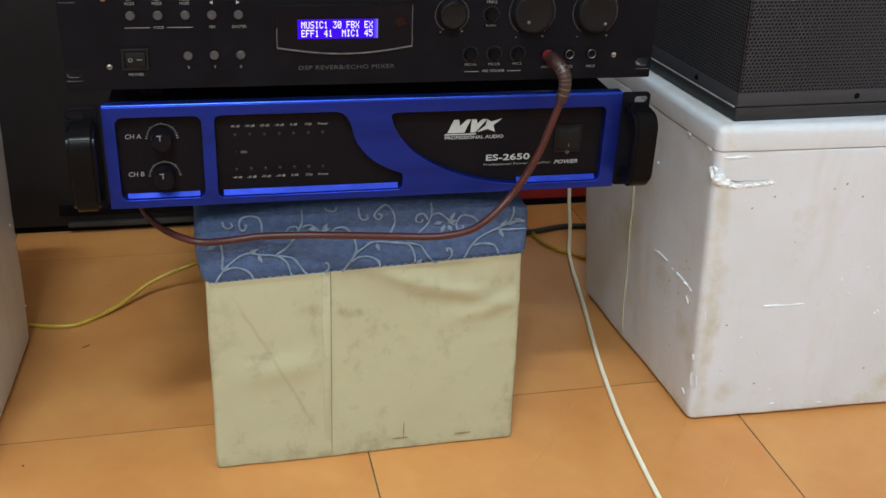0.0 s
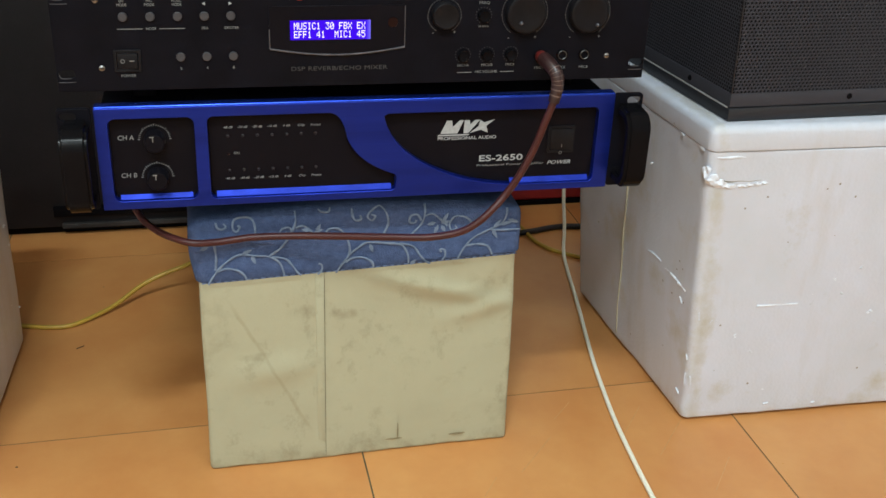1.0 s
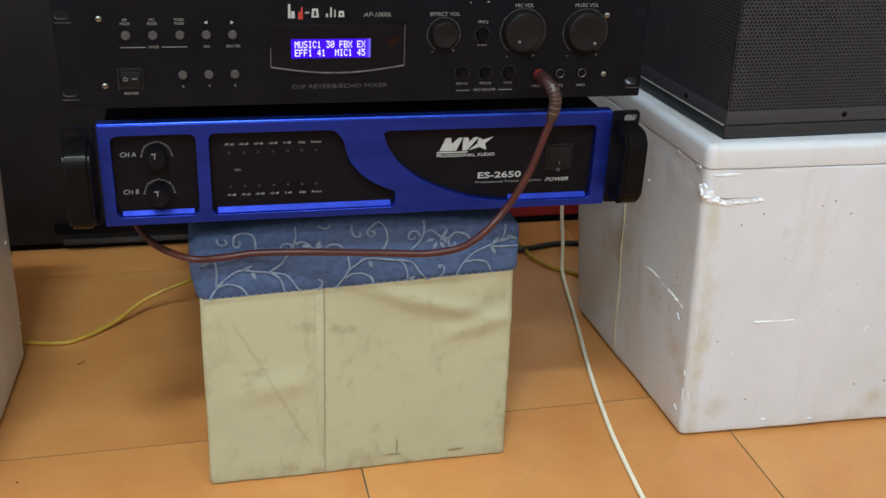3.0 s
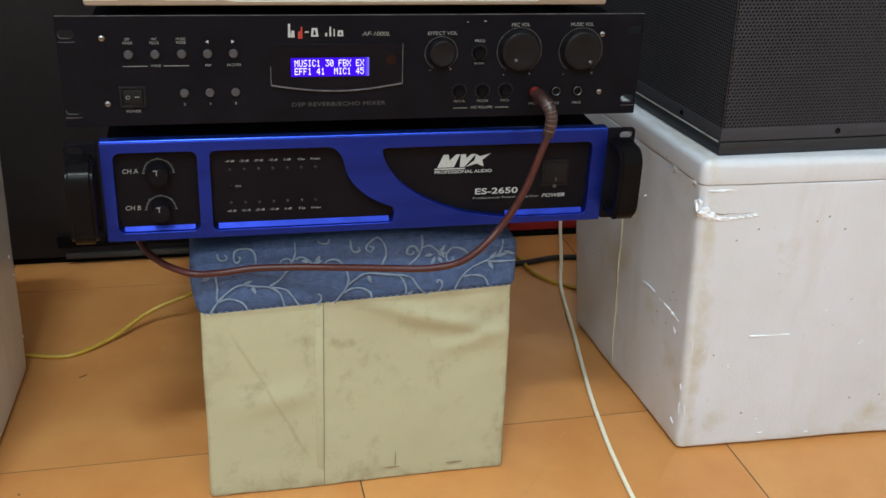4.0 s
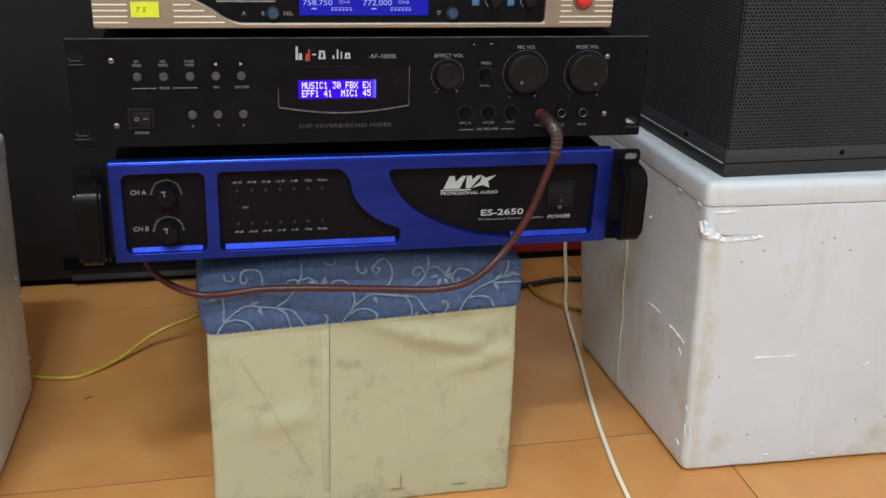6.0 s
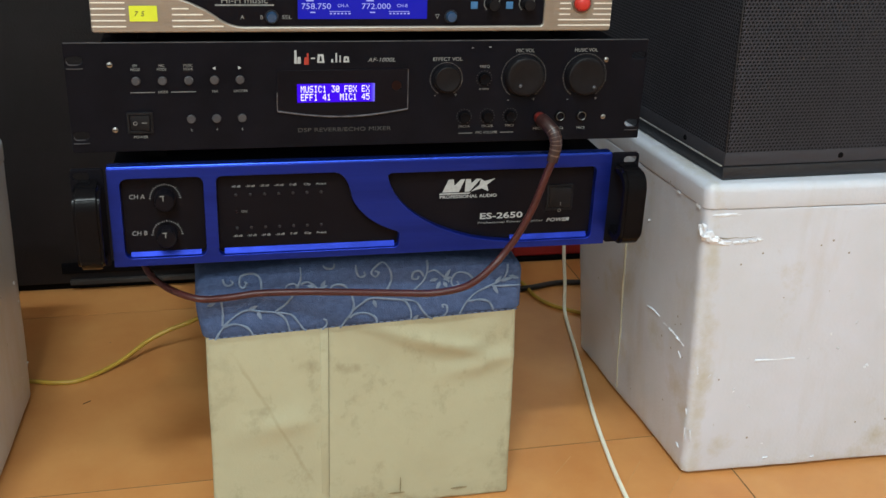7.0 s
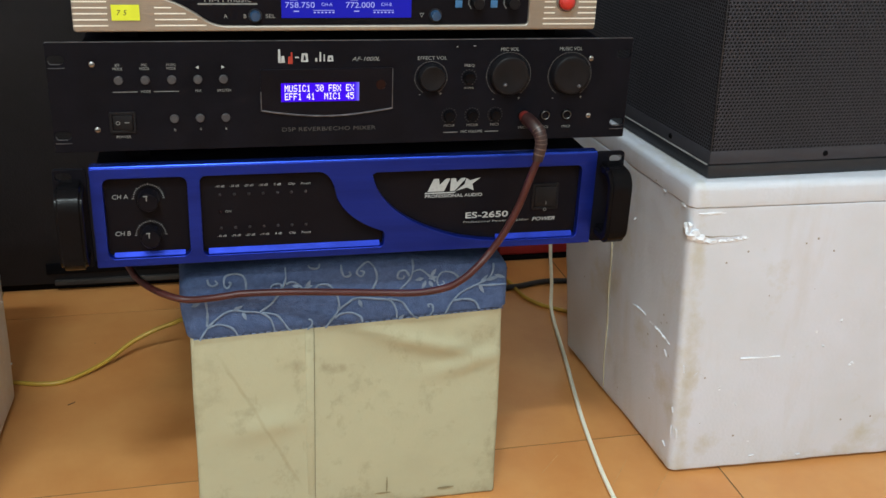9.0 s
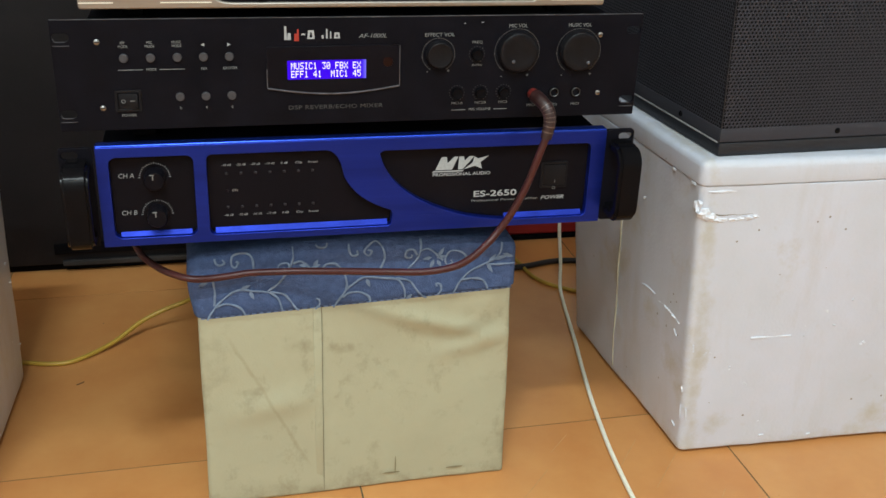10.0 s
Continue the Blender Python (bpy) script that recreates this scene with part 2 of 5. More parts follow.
SPEAKER_SHELL = material("speaker_shell", (0.019, 0.020, 0.025), 0.45, vary=0.15, vary_scale=14, bump=0.3, bump_scale=600, spec=0.4)
INK = material("white_print", (0.43, 0.455, 0.47), 0.6, vary=0.25, vary_scale=300)
INK_DIM = material("grey_print", (0.24, 0.25, 0.25), 0.6, vary=0.3, vary_scale=300)
INK_METER = material("pale_grey_print", (0.33, 0.34, 0.35), 0.6, vary=0.3, vary_scale=300)
INK_RED = material("red_print", (0.42, 0.035, 0.02), 0.5, vary=0.2, vary_scale=200)
GREY_BUTTON = material("grey_button", (0.062, 0.060, 0.066), 0.5, vary=0.15, vary_scale=200, spec=0.25)
SWITCH_GREY = material("dark_grey_switch", (0.0095, 0.0092, 0.0115), 0.5, vary=0.2, vary_scale=120, spec=0.15)
# lighter grey for painted glints on the mixer's edges
EDGE_GLINT = material("edge_glint_grey", (0.10, 0.10, 0.11), 0.4, vary=0.6, vary_scale=60, spec=0.4)
LIP_AND_GLINT = material("polished_lip_and_glint", (0.10, 0.10, 0.115), 0.18, vary=0.5, vary_scale=90, spec=0.7)
METER_LAMP = material("grey_lamp_lens", (0.028, 0.025, 0.028), 0.4, vary=0.3, vary_scale=300, spec=0.3)
WORN_STRIP = material("worn_grey_strip", (0.045, 0.042, 0.042), 0.5, vary=0.5, vary_scale=20, spec=0.3)
STEEL = material("steel", (0.36, 0.36, 0.36), 0.3, 1.0, vary=0.2, vary_scale=200)
BRASS = material("dull_jack_ring", (0.10, 0.10, 0.10), 0.4, 0.9, vary=0.2, vary_scale=200)
GOLD = material("champagne_aluminium", (0.33, 0.30, 0.265), 0.36, 0.7, vary=0.1, vary_scale=70, bump=0.1, bump_scale=500, grain=(0.08, 1, 1))
GROOVE = material("light_groove_line", (0.85, 0.82, 0.74), 0.4, vary=0.1, vary_scale=100)
YELLOW_PAPER = material("yellow_paper", (0.66, 0.72, 0.03), 0.7, vary=0.08, vary_scale=60)
PEN = material("pen_ink", (0.10, 0.12, 0.04), 0.8, vary=0.2, vary_scale=200)
RED_BUTTON = material("red_button", (0.55, 0.03, 0.025), 0.3, vary=0.15, vary_scale=100)
LCD = material("lcd_blue_violet", (0.002, 0.0, 0.02), 0.4, emit=(0.068, 0.002, 0.84), strength=1.0, spec=0.1)


def side_lit(m, x0, x1, near, far):
    """Backlight that is brightest beside its lamp at x1 and even from x0 on."""
    nt = m.node_tree
    b = nt.nodes["Principled BSDF"]
    sep = nt.nodes.new("ShaderNodeSeparateXYZ")
    nt.links.new(nt.nodes.new("ShaderNodeTexCoord").outputs["Object"], sep.inputs["Vector"])
    mr = nt.nodes.new("ShaderNodeMapRange")
    mr.interpolation_type = "SMOOTHSTEP"
    mr.inputs["From Min"].default_value, mr.inputs["From Max"].default_value = x0, x1
    nt.links.new(sep.outputs["X"], mr.inputs["Value"])
    mix = nt.nodes.new("ShaderNodeMixRGB")
    mix.inputs["Color1"].default_value, mix.inputs["Color2"].default_value = (*far, 1), (*near, 1)
    nt.links.new(mr.outputs["Result"], mix.inputs["Fac"])
    nt.links.new(mix.outputs["Color"], b.inputs["Emission Color"])


side_lit(LCD, -0.0020, 0.0035, (0.22, 0.20, 1.0), (0.050, 0.001, 0.88))
LCD_INK = material("lcd_lit_characters", (0.3, 0.3, 0.4), 0.3, emit=(0.92, 0.85, 1.0), strength=1.0)
LCD_BLUE = material("lcd_deep_blue", (0.004, 0.004, 0.02), 0.4, emit=(0.008, 0.010, 0.44), strength=0.9, spec=0.1)
LCD_PALE = material("lcd_pale_characters", (0.2, 0.2, 0.3), 0.3, emit=(0.15, 0.20, 0.58), strength=0.9)
BLUE_BUTTON = material("dark_blue_button", (0.016, 0.055, 0.13), 0.35, vary=0.2, vary_scale=100)
BLUE_TAG = material("blue_tag", (0.035, 0.15, 0.34), 0.5, vary=0.1, vary_scale=100)
IR_RED = material("dark_red_window", (0.010, 0.0015, 0.002), 0.3, vary=0.2, vary_scale=50, spec=0.2)
CLOTH = material("blue_woven_cloth", (0.082, 0.128, 0.268), 0.85, vary=0.3, vary_scale=150, bump=0.9, bump_scale=700, spec=0.15, second=(0.060, 0.096, 0.205))
CLOTH_PRINT = material("pale_blue_embroidery", (0.215, 0.295, 0.43), 0.85, vary=0.35, vary_scale=120, bump=0.4, bump_scale=900, spec=0.15)
STITCH = material("blue_stitch_thread", (0.15, 0.22, 0.38), 0.8, vary=0.3, vary_scale=200, spec=0.2)
INK_FAINT = material("faint_print", (0.055, 0.056, 0.058), 0.6, vary=0.3, vary_scale=300)
RIB = material("pale_rib", (0.15, 0.105, 0.095), 0.4, vary=0.4, vary_scale=120)
BEND_SLEEVE = material("brown_black_rubber", (0.034, 0.014, 0.014), 0.34, vary=0.25, vary_scale=60)
SPECK = material("dark_floor_speck", (0.10, 0.055, 0.03), 0.7, vary=0.2, vary_scale=100)
INK_RING = material("dim_ring_print", (0.085, 0.082, 0.082), 0.6, vary=0.3, vary_scale=300)
# darker foam grey: painted shade for the crack and under the boxes
FOAM_SHADE = material("foam_shade_grey", (0.34, 0.32, 0.28), 0.8, vary=0.4, vary_scale=120)
SCUFF = material("tile_scratch", (0.68, 0.37, 0.15), 0.5, vary=0.25, vary_scale=60)
SEAM_TAPE = material("yellowed_tape_edge", (0.58, 0.56, 0.44), 0.4, vary=0.3, vary_scale=30, bump=0.2)
SEAM_DARK = material("dark_seam_thread", (0.19, 0.165, 0.10), 0.7, vary=0.3, vary_scale=90)
STAIN = material("brown_stain", (0.30, 0.265, 0.155), 0.7, vary=0.3, vary_scale=120)
RED_CABLE = material("dark_red_rubber", (0.068, 0.018, 0.017), 0.36, vary=0.25, vary_scale=60, bump=0.1, spec=0.35)
RED_PLUG = material("red_plug_sleeve", (0.20, 0.022, 0.018), 0.3, vary=0.2, vary_scale=60)
WHITE_CABLE = material("off_white_cable", (0.95, 0.94, 0.80), 0.3, vary=0.06, vary_scale=60)
YELLOW_CABLE = material("yellow_cable", (0.55, 0.35, 0.05), 0.4, vary=0.2, vary_scale=60)
BLACK_CABLE = material("black_cable", (0.018, 0.017, 0.02), 0.5, vary=0.2, vary_scale=60)
RED_CASE = material("red_plastic", (0.36, 0.020, 0.024), 0.4, vary=0.25, vary_scale=30, bump=0.1)
TAPE = material("clear_tape_edge", (0.74, 0.79, 0.88), 0.14, vary=0.15, vary_scale=60, spec=0.8)
FOAM_BARE = material("broken_foam", (0.82, 0.87, 0.96), 0.28, vary=0.12, vary_scale=150, bump=0.8, bump_scale=300)


# ---- mesh helpers ----
def thing(name, x, y, z, label, category, group="", kind=""):
    ob = new(name)
    ob.empty_display_size = 0.05
    ob.location = (x, y, z)
    return tagged(ob, label, category, group, kind)


def attach(ob, parent, label=""):
    if parent is not None:
        ob.parent = parent
        ob.matrix_parent_inverse = Matrix.Translation(parent.location).inverted()
    if label:
        ob["label"] = label
    return ob


def part(name, bm, mat, parent, label="", smooth=True):
    me = bpy.data.meshes.new(name)
    bm.to_mesh(me)
    bm.free()
    me.materials.append(mat)
    if smooth:
        me.shade_smooth()
        me.set_sharp_from_angle(angle=radians(38))
    return attach(new(name, me), parent, label)


def mesh_part(name, me, mat, parent, label="", m=None):
    me.name = name
    if m is not None:
        me.transform(m)
    me.materials.clear()
    me.materials.append(mat)
    return attach(new(name, me), parent, label)


def block(x0, x1, y0, y1, z0, z1, bevel=0.001, seg=2, bm=None):
    bm = bm or bmesh.new()
    vs = bmesh.ops.create_cube(bm, size=1)["verts"]
    for v in vs:
        v.co = Vector((x0 + (v.co.x + 0.5) * (x1 - x0), y0 + (v.co.y + 0.5) * (y1 - y0), z0 + (v.co.z + 0.5) * (z1 - z0)))
    if bevel:
        es = list({e for v in vs for e in v.link_edges})
        bmesh.ops.bevel(bm, geom=es, offset=bevel, segments=seg, affect="EDGES", profile=0.5, clamp_overlap=True)
    return bm


def rounded(x0, x1, z0, z1, r, n=5):
    pts = []
    for cx, cz, a0 in ((x1 - r, z1 - r, 0), (x0 + r, z1 - r, 90), (x0 + r, z0 + r, 180), (x1 - r, z0 + r, 270)):
        for k in range(n + 1):
            a = radians(a0 + 90 * k / n)
            pts.append((cx + r * math.cos(a), cz + r * math.sin(a)))
    return pts


def ring(cx, cz, r, n=24):
    return [(cx + r * math.cos(2 * math.pi * k / n), cz + r * math.sin(2 * math.pi * k / n)) for k in range(n)]


UPRIGHT = pose(0, 0, 0, 90)


def plate_mesh(loops, y_front, thick, bevel=0.0):
    """Upright plate in x and z facing -y; further loops are openings."""
    cu = bpy.data.curves.new("plate", "CURVE")
    cu.dimensions, cu.fill_mode = "2D", "BOTH"
    b = bevel
    cu.extrude, cu.bevel_depth, cu.bevel_resolution = max(thick / 2 - b, 0.0), b, 1
    cu.offset = -b
    for loop in loops:
        sp = cu.splines.new("POLY")
        sp.points.add(len(loop) - 1)
        for p, (x, z) in zip(sp.points, loop):
            p.co = (x, z, 0, 1)
        sp.use_cyclic_u = True
    ob = bpy.data.objects.new("plate", cu)
    me = bpy.data.meshes.new_from_object(ob)
    bpy.data.objects.remove(ob)
    bpy.data.curves.remove(cu)
    me.transform(Matrix.Translation((0, y_front + thick / 2, 0)) @ UPRIGHT)
    return me


def plate(name, loops, y_front, thick, mat, parent, bevel=0.0, label=""):
    return mesh_part(name, plate_mesh(loops, y_front, thick, bevel), mat, parent, label)


def lettering(text, x, z, height, y, mat, parent, width=0.0, align="CENTER", shear=0.0, name="lettering", bold=0.0, spacing=1.0):
    """Printed words standing on an upright panel at y; x, z: centre line of the word and its middle height."""
    cu = bpy.data.curves.new("words", "FONT")
    cu.body, cu.size, cu.align_x, cu.align_y, cu.shear, cu.offset, cu.space_character = text, height * 1.42, align, "CENTER", shear, bold, spacing
    cu.extrude, cu.resolution_u = 0.00012, 3
    ob = bpy.data.objects.new("words", cu)
    me = bpy.data.meshes.new_from_object(ob)
    bpy.data.objects.remove(ob)
    bpy.data.curves.remove(cu)
    if width:
        xs = [v.co.x for v in me.vertices]
        s = width / (max(xs) - min(xs))
        me.transform(Matrix.Diagonal((s, 1, 1, 1)))
    me.transform(Matrix.Translation((x, y - 0.00016, z)) @ UPRIGHT)
    return mesh_part(name, me, mat, parent)


def bar(name, x0, x1, z, h, y, mat, parent, t=0.0003):
    return part(name, block(x0, x1, y - t, y, z - h / 2, z + h / 2, 0), mat, parent, smooth=False)


def lathe(profile, cx, cz, n=36, ribs=0, depth=0.0, cap=True):
    """Turned about an axis along y; profile: radius and y from the front centre backwards."""
    bm = bmesh.new()
    rows = []
    for r, y in profile:
        row = []
        for k in range(n):
            a = 2 * math.pi * k / n
            q = r * (1 - depth * (0.5 + 0.5 * math.cos(ribs * a))) if ribs else r
            row.append(bm.verts.new((cx + q * math.cos(a), y, cz + q * math.sin(a))))
        rows.append(row)
    for a, b in zip(rows, rows[1:]):
        for k in range(n):
            bm.faces.new((a[k], a[(k + 1) % n], b[(k + 1) % n], b[k]))
    if cap:
        bm.faces.new(rows[0][::-1])
    bmesh.ops.recalc_face_normals(bm, faces=bm.faces)
    return bm


def smooth_path(pts, steps=10):
    pts = [Vector(p) for p in pts]
    out = []
    for i in range(len(pts) - 1):
        p0, p1, p2, p3 = pts[max(i - 1, 0)], pts[i], pts[i + 1], pts[min(i + 2, len(pts) - 1)]
        for k in range(steps):
            t = k / steps
            out.append(0.5 * ((2 * p1) + (p2 - p0) * t + (2 * p0 - 5 * p1 + 4 * p2 - p3) * t * t + (3 * p1 - p0 - 3 * p2 + p3) * t ** 3))
    return out + [pts[-1]]


def tube(pts, radius, n=12, steps=10, bm=None):
    bm = bm or bmesh.new()
    path = smooth_path(pts, steps)
    up = Vector((0.3, 0.5, 0.8)).normalized()
    rows = []
    for i, p in enumerate(path):
        d = (path[min(i + 1, len(path) - 1)] - path[max(i - 1, 0)]).normalized()
        up = (up - d * up.dot(d)).normalized()
        side = d.cross(up)
        r = radius(i / (len(path) - 1)) if callable(radius) else radius
        rows.append([bm.verts.new(p + r * (math.cos(2 * math.pi * k / n) * side + math.sin(2 * math.pi * k / n) * up)) for k in range(n)])
    for a, b in zip(rows, rows[1:]):
        for k in range(n):
            bm.faces.new((a[k], a[(k + 1) % n], b[(k + 1) % n], b[k]))
    bm.faces.new(rows[0]), bm.faces.new(rows[-1][::-1])
    bmesh.ops.recalc_face_normals(bm, faces=bm.faces)
    return bm


# ---- room ----
def slab(name, x0, x1, y0, y1, z0, z1, mat, label, category):
    return tagged(part(name, block(x0, x1, y0, y1, z0, z1, 0), mat, None, smooth=False), label, category, kind="structure")


PITCH, JX, JY, TURN = 0.413, 0.002, 0.105, 0.8
X0, X1, Y0, Y1 = -1.66, 2.08, -2.80, 1.36
floor = slab("floor", X0, X1, Y0, Y1, -0.08, -0.0007, GROUT, "orange terracotta floor tiles with dark recessed joints", "floor")
slab("wall_back", X0, X1, Y1, Y1 + 0.12, -0.08, 2.8, PLASTER, "plain off-white painted wall behind the equipment", "wall")
slab("wall_front", X0, X1, Y0 - 0.12, Y0, -0.08, 2.8, PLASTER, "plain off-white painted wall", "wall")
slab("wall_west", X0 - 0.12, X0, Y0 - 0.12, Y1 + 0.12, -0.08, 2.8, PLASTER, "plain off-white painted wall", "wall")
slab("wall_east", X1, X1 + 0.12, Y0 - 0.12, Y1 + 0.12, -0.08, 2.8, PLASTER, "plain off-white painted wall", "wall")
slab("ceiling", X0 - 0.12, X1 + 0.12, Y0 - 0.12, Y1 + 0.12, 2.8, 2.9, PLASTER, "plain white ceiling", "ceiling")


# ---- power amplifier, blue, on the stool ----
AMP_Z0, AMP_Z1, LID_TOP = 0.298, 0.388, 0.279


def rocker(parent, x0, x1, z0, z1, y, tilt=0.0015):
    """Rocker switch: a frame and a slightly tilted paddle."""
    plate("switch_frame", [rounded(x0, x1, z0, z1, 0.0012), rounded(x0 + 0.0022, x1 - 0.0022, z0 + 0.0022, z1 - 0.0022, 0.0008)[::-1]], y - 0.0018, 0.0018, SWITCH_GREY, parent, 0.0003)
    bm = block(x0 + 0.0026, x1 - 0.0026, y - 0.0022, y + 0.002, z0 + 0.0026, z1 - 0.0026, 0.0005)
    for v in bm.verts:
        if v.co.y < y - 0.0005:
            v.co.y -= tilt * (v.co.x - (x0 + x1) / 2) / (x1 - x0) * 2
    return part("switch_paddle", bm, SWITCH_GREY, parent)


def rack_handle(parent, x0, x1, y_back, z0, z1, reach):
    """Moulded D handle: an arch in profile, with rounded edges."""
    outer, inner = [], []
    n = 7
    r = 0.017
    for cy, cz, a0 in ((y_back - reach + r, z1 - r, 90), (y_back - reach + r, z0 + r, 180)):
        for k in range(n + 1):
            a = radians(a0 + 90 * k / n)
            outer.append((cy + r * math.cos(a), cz + r * math.sin(a)))
    outer = [(y_back, z1)] + outer + [(y_back, z0)]
    t, ri = 0.0105, 0.008
    for cy, cz, a0 in ((y_back - reach + t + ri, z0 + t + ri, 270), (y_back - reach + t + ri, z1 - t - ri, 180)):
        for k in range(n + 1):
            a = radians(a0 - 90 * k / n)
            inner.append((cy + ri * math.cos(a), cz + ri * math.sin(a)))
    inner = [(y_back, z0 + t)] + inner + [(y_back, z1 - t)]
    loop = outer + inner
    bm = bmesh.new()
    a = [bm.verts.new((x0, y, z)) for y, z in loop]
    b = [bm.verts.new((x1, y, z)) for y, z in loop]
    bm.faces.new(a), bm.faces.new(b[::-1])
    m = len(loop)
    for k in range(m):
        bm.faces.new((a[k], b[k], b[(k + 1) % m], a[(k + 1) % m]))
    bmesh.ops.recalc_face_normals(bm, faces=bm.faces)
    es = [e for e in bm.edges if len({round(v.co.x, 5) for v in e.verts}) == 1]
    bmesh.ops.bevel(bm, geom=es, offset=0.0028, segments=3, affect="EDGES", clamp_overlap=True)
    return part("handle", bm, HANDLE, parent, "glossy black moulded handle")


def pot_knob(parent, x, z, y, r, length, mat=None, dome=0.0, ribs=0, name="knob"):
    """Round control knob with a skirt, a rounded rim and a slightly domed or dished face."""
    f = y - length
    prof = [(r * 0.02, f - dome), (r * 0.35, f - dome * 0.86), (r * 0.66, f - dome * 0.5), (r * 0.86, f), (r * 0.92, f + 0.0005), (r * 0.95, f + 0.0014), (r * 0.97, y - 0.002), (r, y - 0.0012), (r, y)]
    return part(name, lathe(prof, x, z, 48, ribs, 0.04 if ribs else 0), mat or DARK_RUBBER, parent)


def tick_ring(parent, x, z, y, r, a0, a1, n, length, thick, mat):
    """Scale marks round a knob, as one printed ring."""
    bm = bmesh.new()
    for k in range(n):
        a = radians(a0 + (a1 - a0) * k / (n - 1))
        d, s = Vector((math.cos(a), 0, math.sin(a))), Vector((-math.sin(a), 0, math.cos(a)))
        l = length * (1.5 if k % 5 == 0 else 1)
        c = Vector((x, y - 0.0002, z))
        q = [c + d * r - s * thick, c + d * r + s * thick, c + d * (r + l) + s * thick, c + d * (r + l) - s * thick]
        bm.faces.new([bm.verts.new(p) for p in q])
    bmesh.ops.recalc_face_normals(bm, faces=bm.faces)
    for f in bm.faces:
        if f.normal.y > 0:
            f.normal_flip()
    return part("scale_ring", bm, mat, parent, smooth=False)


def rack_ear_slot(x, z, l=0.0065, r=0.0033):
    pts = []
    for cx, a0 in ((x + l / 2, -90), (x - l / 2, 90)):
        for k in range(9):
            a = radians(a0 + 180 * k / 8)
            pts.append((cx + r * math.cos(a), z + r * math.sin(a)))
    return pts


def arc_points(p0, p1, p2, n=10):
    out = []
    for k in range(n + 1):
        t = k / n
        out.append(((1 - t) ** 2 * p0[0] + 2 * t * (1 - t) * p1[0] + t * t * p2[0], (1 - t) ** 2 * p0[1] + 2 * t * (1 - t) * p1[1] + t * t * p2[1]))
    return out


def power_amplifier():
    amp = thing("power_amplifier", 0, 0.18, LID_TOP - 0.001, "blue-fronted black rack power amplifier lying on the cloth stool", "amplifier")
    part("body", block(-0.214, 0.214, 0.011, 0.37, AMP_Z0 + 0.002, AMP_Z1 - 0.003, 0.0015), BLACK_METAL, amp, "black steel case")
    win_a = rounded(-0.2088, -0.1415, 0.3052, 0.3768, 0.006)
    left = rounded(-0.131, 0.0, 0.3045, 0.3768, 0.005)
    win_b = left[6:12] + left[12:18] + [(0.0225, 0.3045), (0.0255, 0.3065), (0.0262, 0.3165), (0.0245, 0.3195)] + arc_points((0.0245, 0.3195), (-0.006, 0.330), (-0.016, 0.352), 8)[1:] + arc_points((-0.0165, 0.354), (-0.020, 0.3755), (-0.031, 0.3768), 6)
    right = rounded(0.0, 0.2065, 0.3045, 0.3745, 0.005)
    win_c = [(0.0185, 0.3745), (0.0150, 0.3725)] + arc_points((0.0150, 0.3715), (0.024, 0.330), (0.095, 0.3100), 12)[0:] + arc_points((0.097, 0.3097), (0.120, 0.3045), (0.145, 0.3045), 5) + right[18:24] + right[0:6]
    # the extruded front with three deep openings
    plate("front_panel", [rounded(-0.2185, 0.2200, AMP_Z0, AMP_Z1 - 0.0022, 0.0010), win_a[::-1], win_b, win_c], 0.0, 0.011, BLUE, amp, 0.0004, "brushed blue anodised aluminium front")
    # brighter blue than the front: the bevel's highlight is in the colour
    part("top_edge", block(-0.2185, 0.2200, 0.0002, 0.0112, AMP_Z1 - 0.0036, AMP_Z1 - 0.0004, 0.0014, 4), BLUE_HIGHLIGHT, amp, "rounded blue upper edge, highlight put in its colour")
    wy = 0.0075
    for loop in (win_a, win_b, win_c):
        plate("window_panel", [loop], wy, 0.003, BLACK_PANEL, amp, 0.0, "glossy black inset panel")
    # sloping sills of the openings
    for x0, x1 in ((-0.2045, -0.1460), (-0.1265, 0.0225), (0.130, 0.2035)):
        bm = block(x0, x1, 0.0036, wy + 0.001, 0.3030, 0.3046, 0)
        for v in bm.verts:
            if v.co.z > 0.304 and v.co.y > 0.005:
                v.co.z += 0.0040
                v.co.y -= 0.0018
        part("sill", bm, BLUE_SATIN, amp, "sloping blue sill", smooth=False)
    # channel controls
    for z, word in ((0.3600, "CH A"), (0.3270, "CH B")):
        lettering(word, -0.1965, z - 0.0018, 0.0040, wy, INK_METER, amp, 0.0125, shear=0.1)
        pot_knob(amp, -0.1735, z - 0.0035, wy, 0.0088, 0.0120, BLACK_PANEL, 0.0, 18)
        tick_ring(amp, -0.1735, z - 0.0035, wy, 0.0115, 0, 180, 21, 0.0012, 0.00022, INK)
        bar("pointer", -0.1750, -0.1742, z + 0.0002, 0.0042, wy - 0.0121, INK_DIM, amp)
        bar("pointer", -0.1771, -0.1735, z + 0.0024, 0.0008, wy - 0.0121, INK_DIM, amp)
    # meter rows
    words = ("-40 dB", "-30 dB", "-20 dB", "-10 dB", "0 dB", "Clip", "Protect")
    for k, word in enumerate(words):
        x = -0.1150 + 0.0121 * k
        w = 0.0078 if k < 4 else (0.0058 if k < 6 else 0.0085)
        lettering(word, x, 0.3645, 0.0019, wy, INK_METER, amp, w, shear=0.2)
        lettering(word, x, 0.3190, 0.0019, wy, INK_METER, amp, w, shear=0.2)
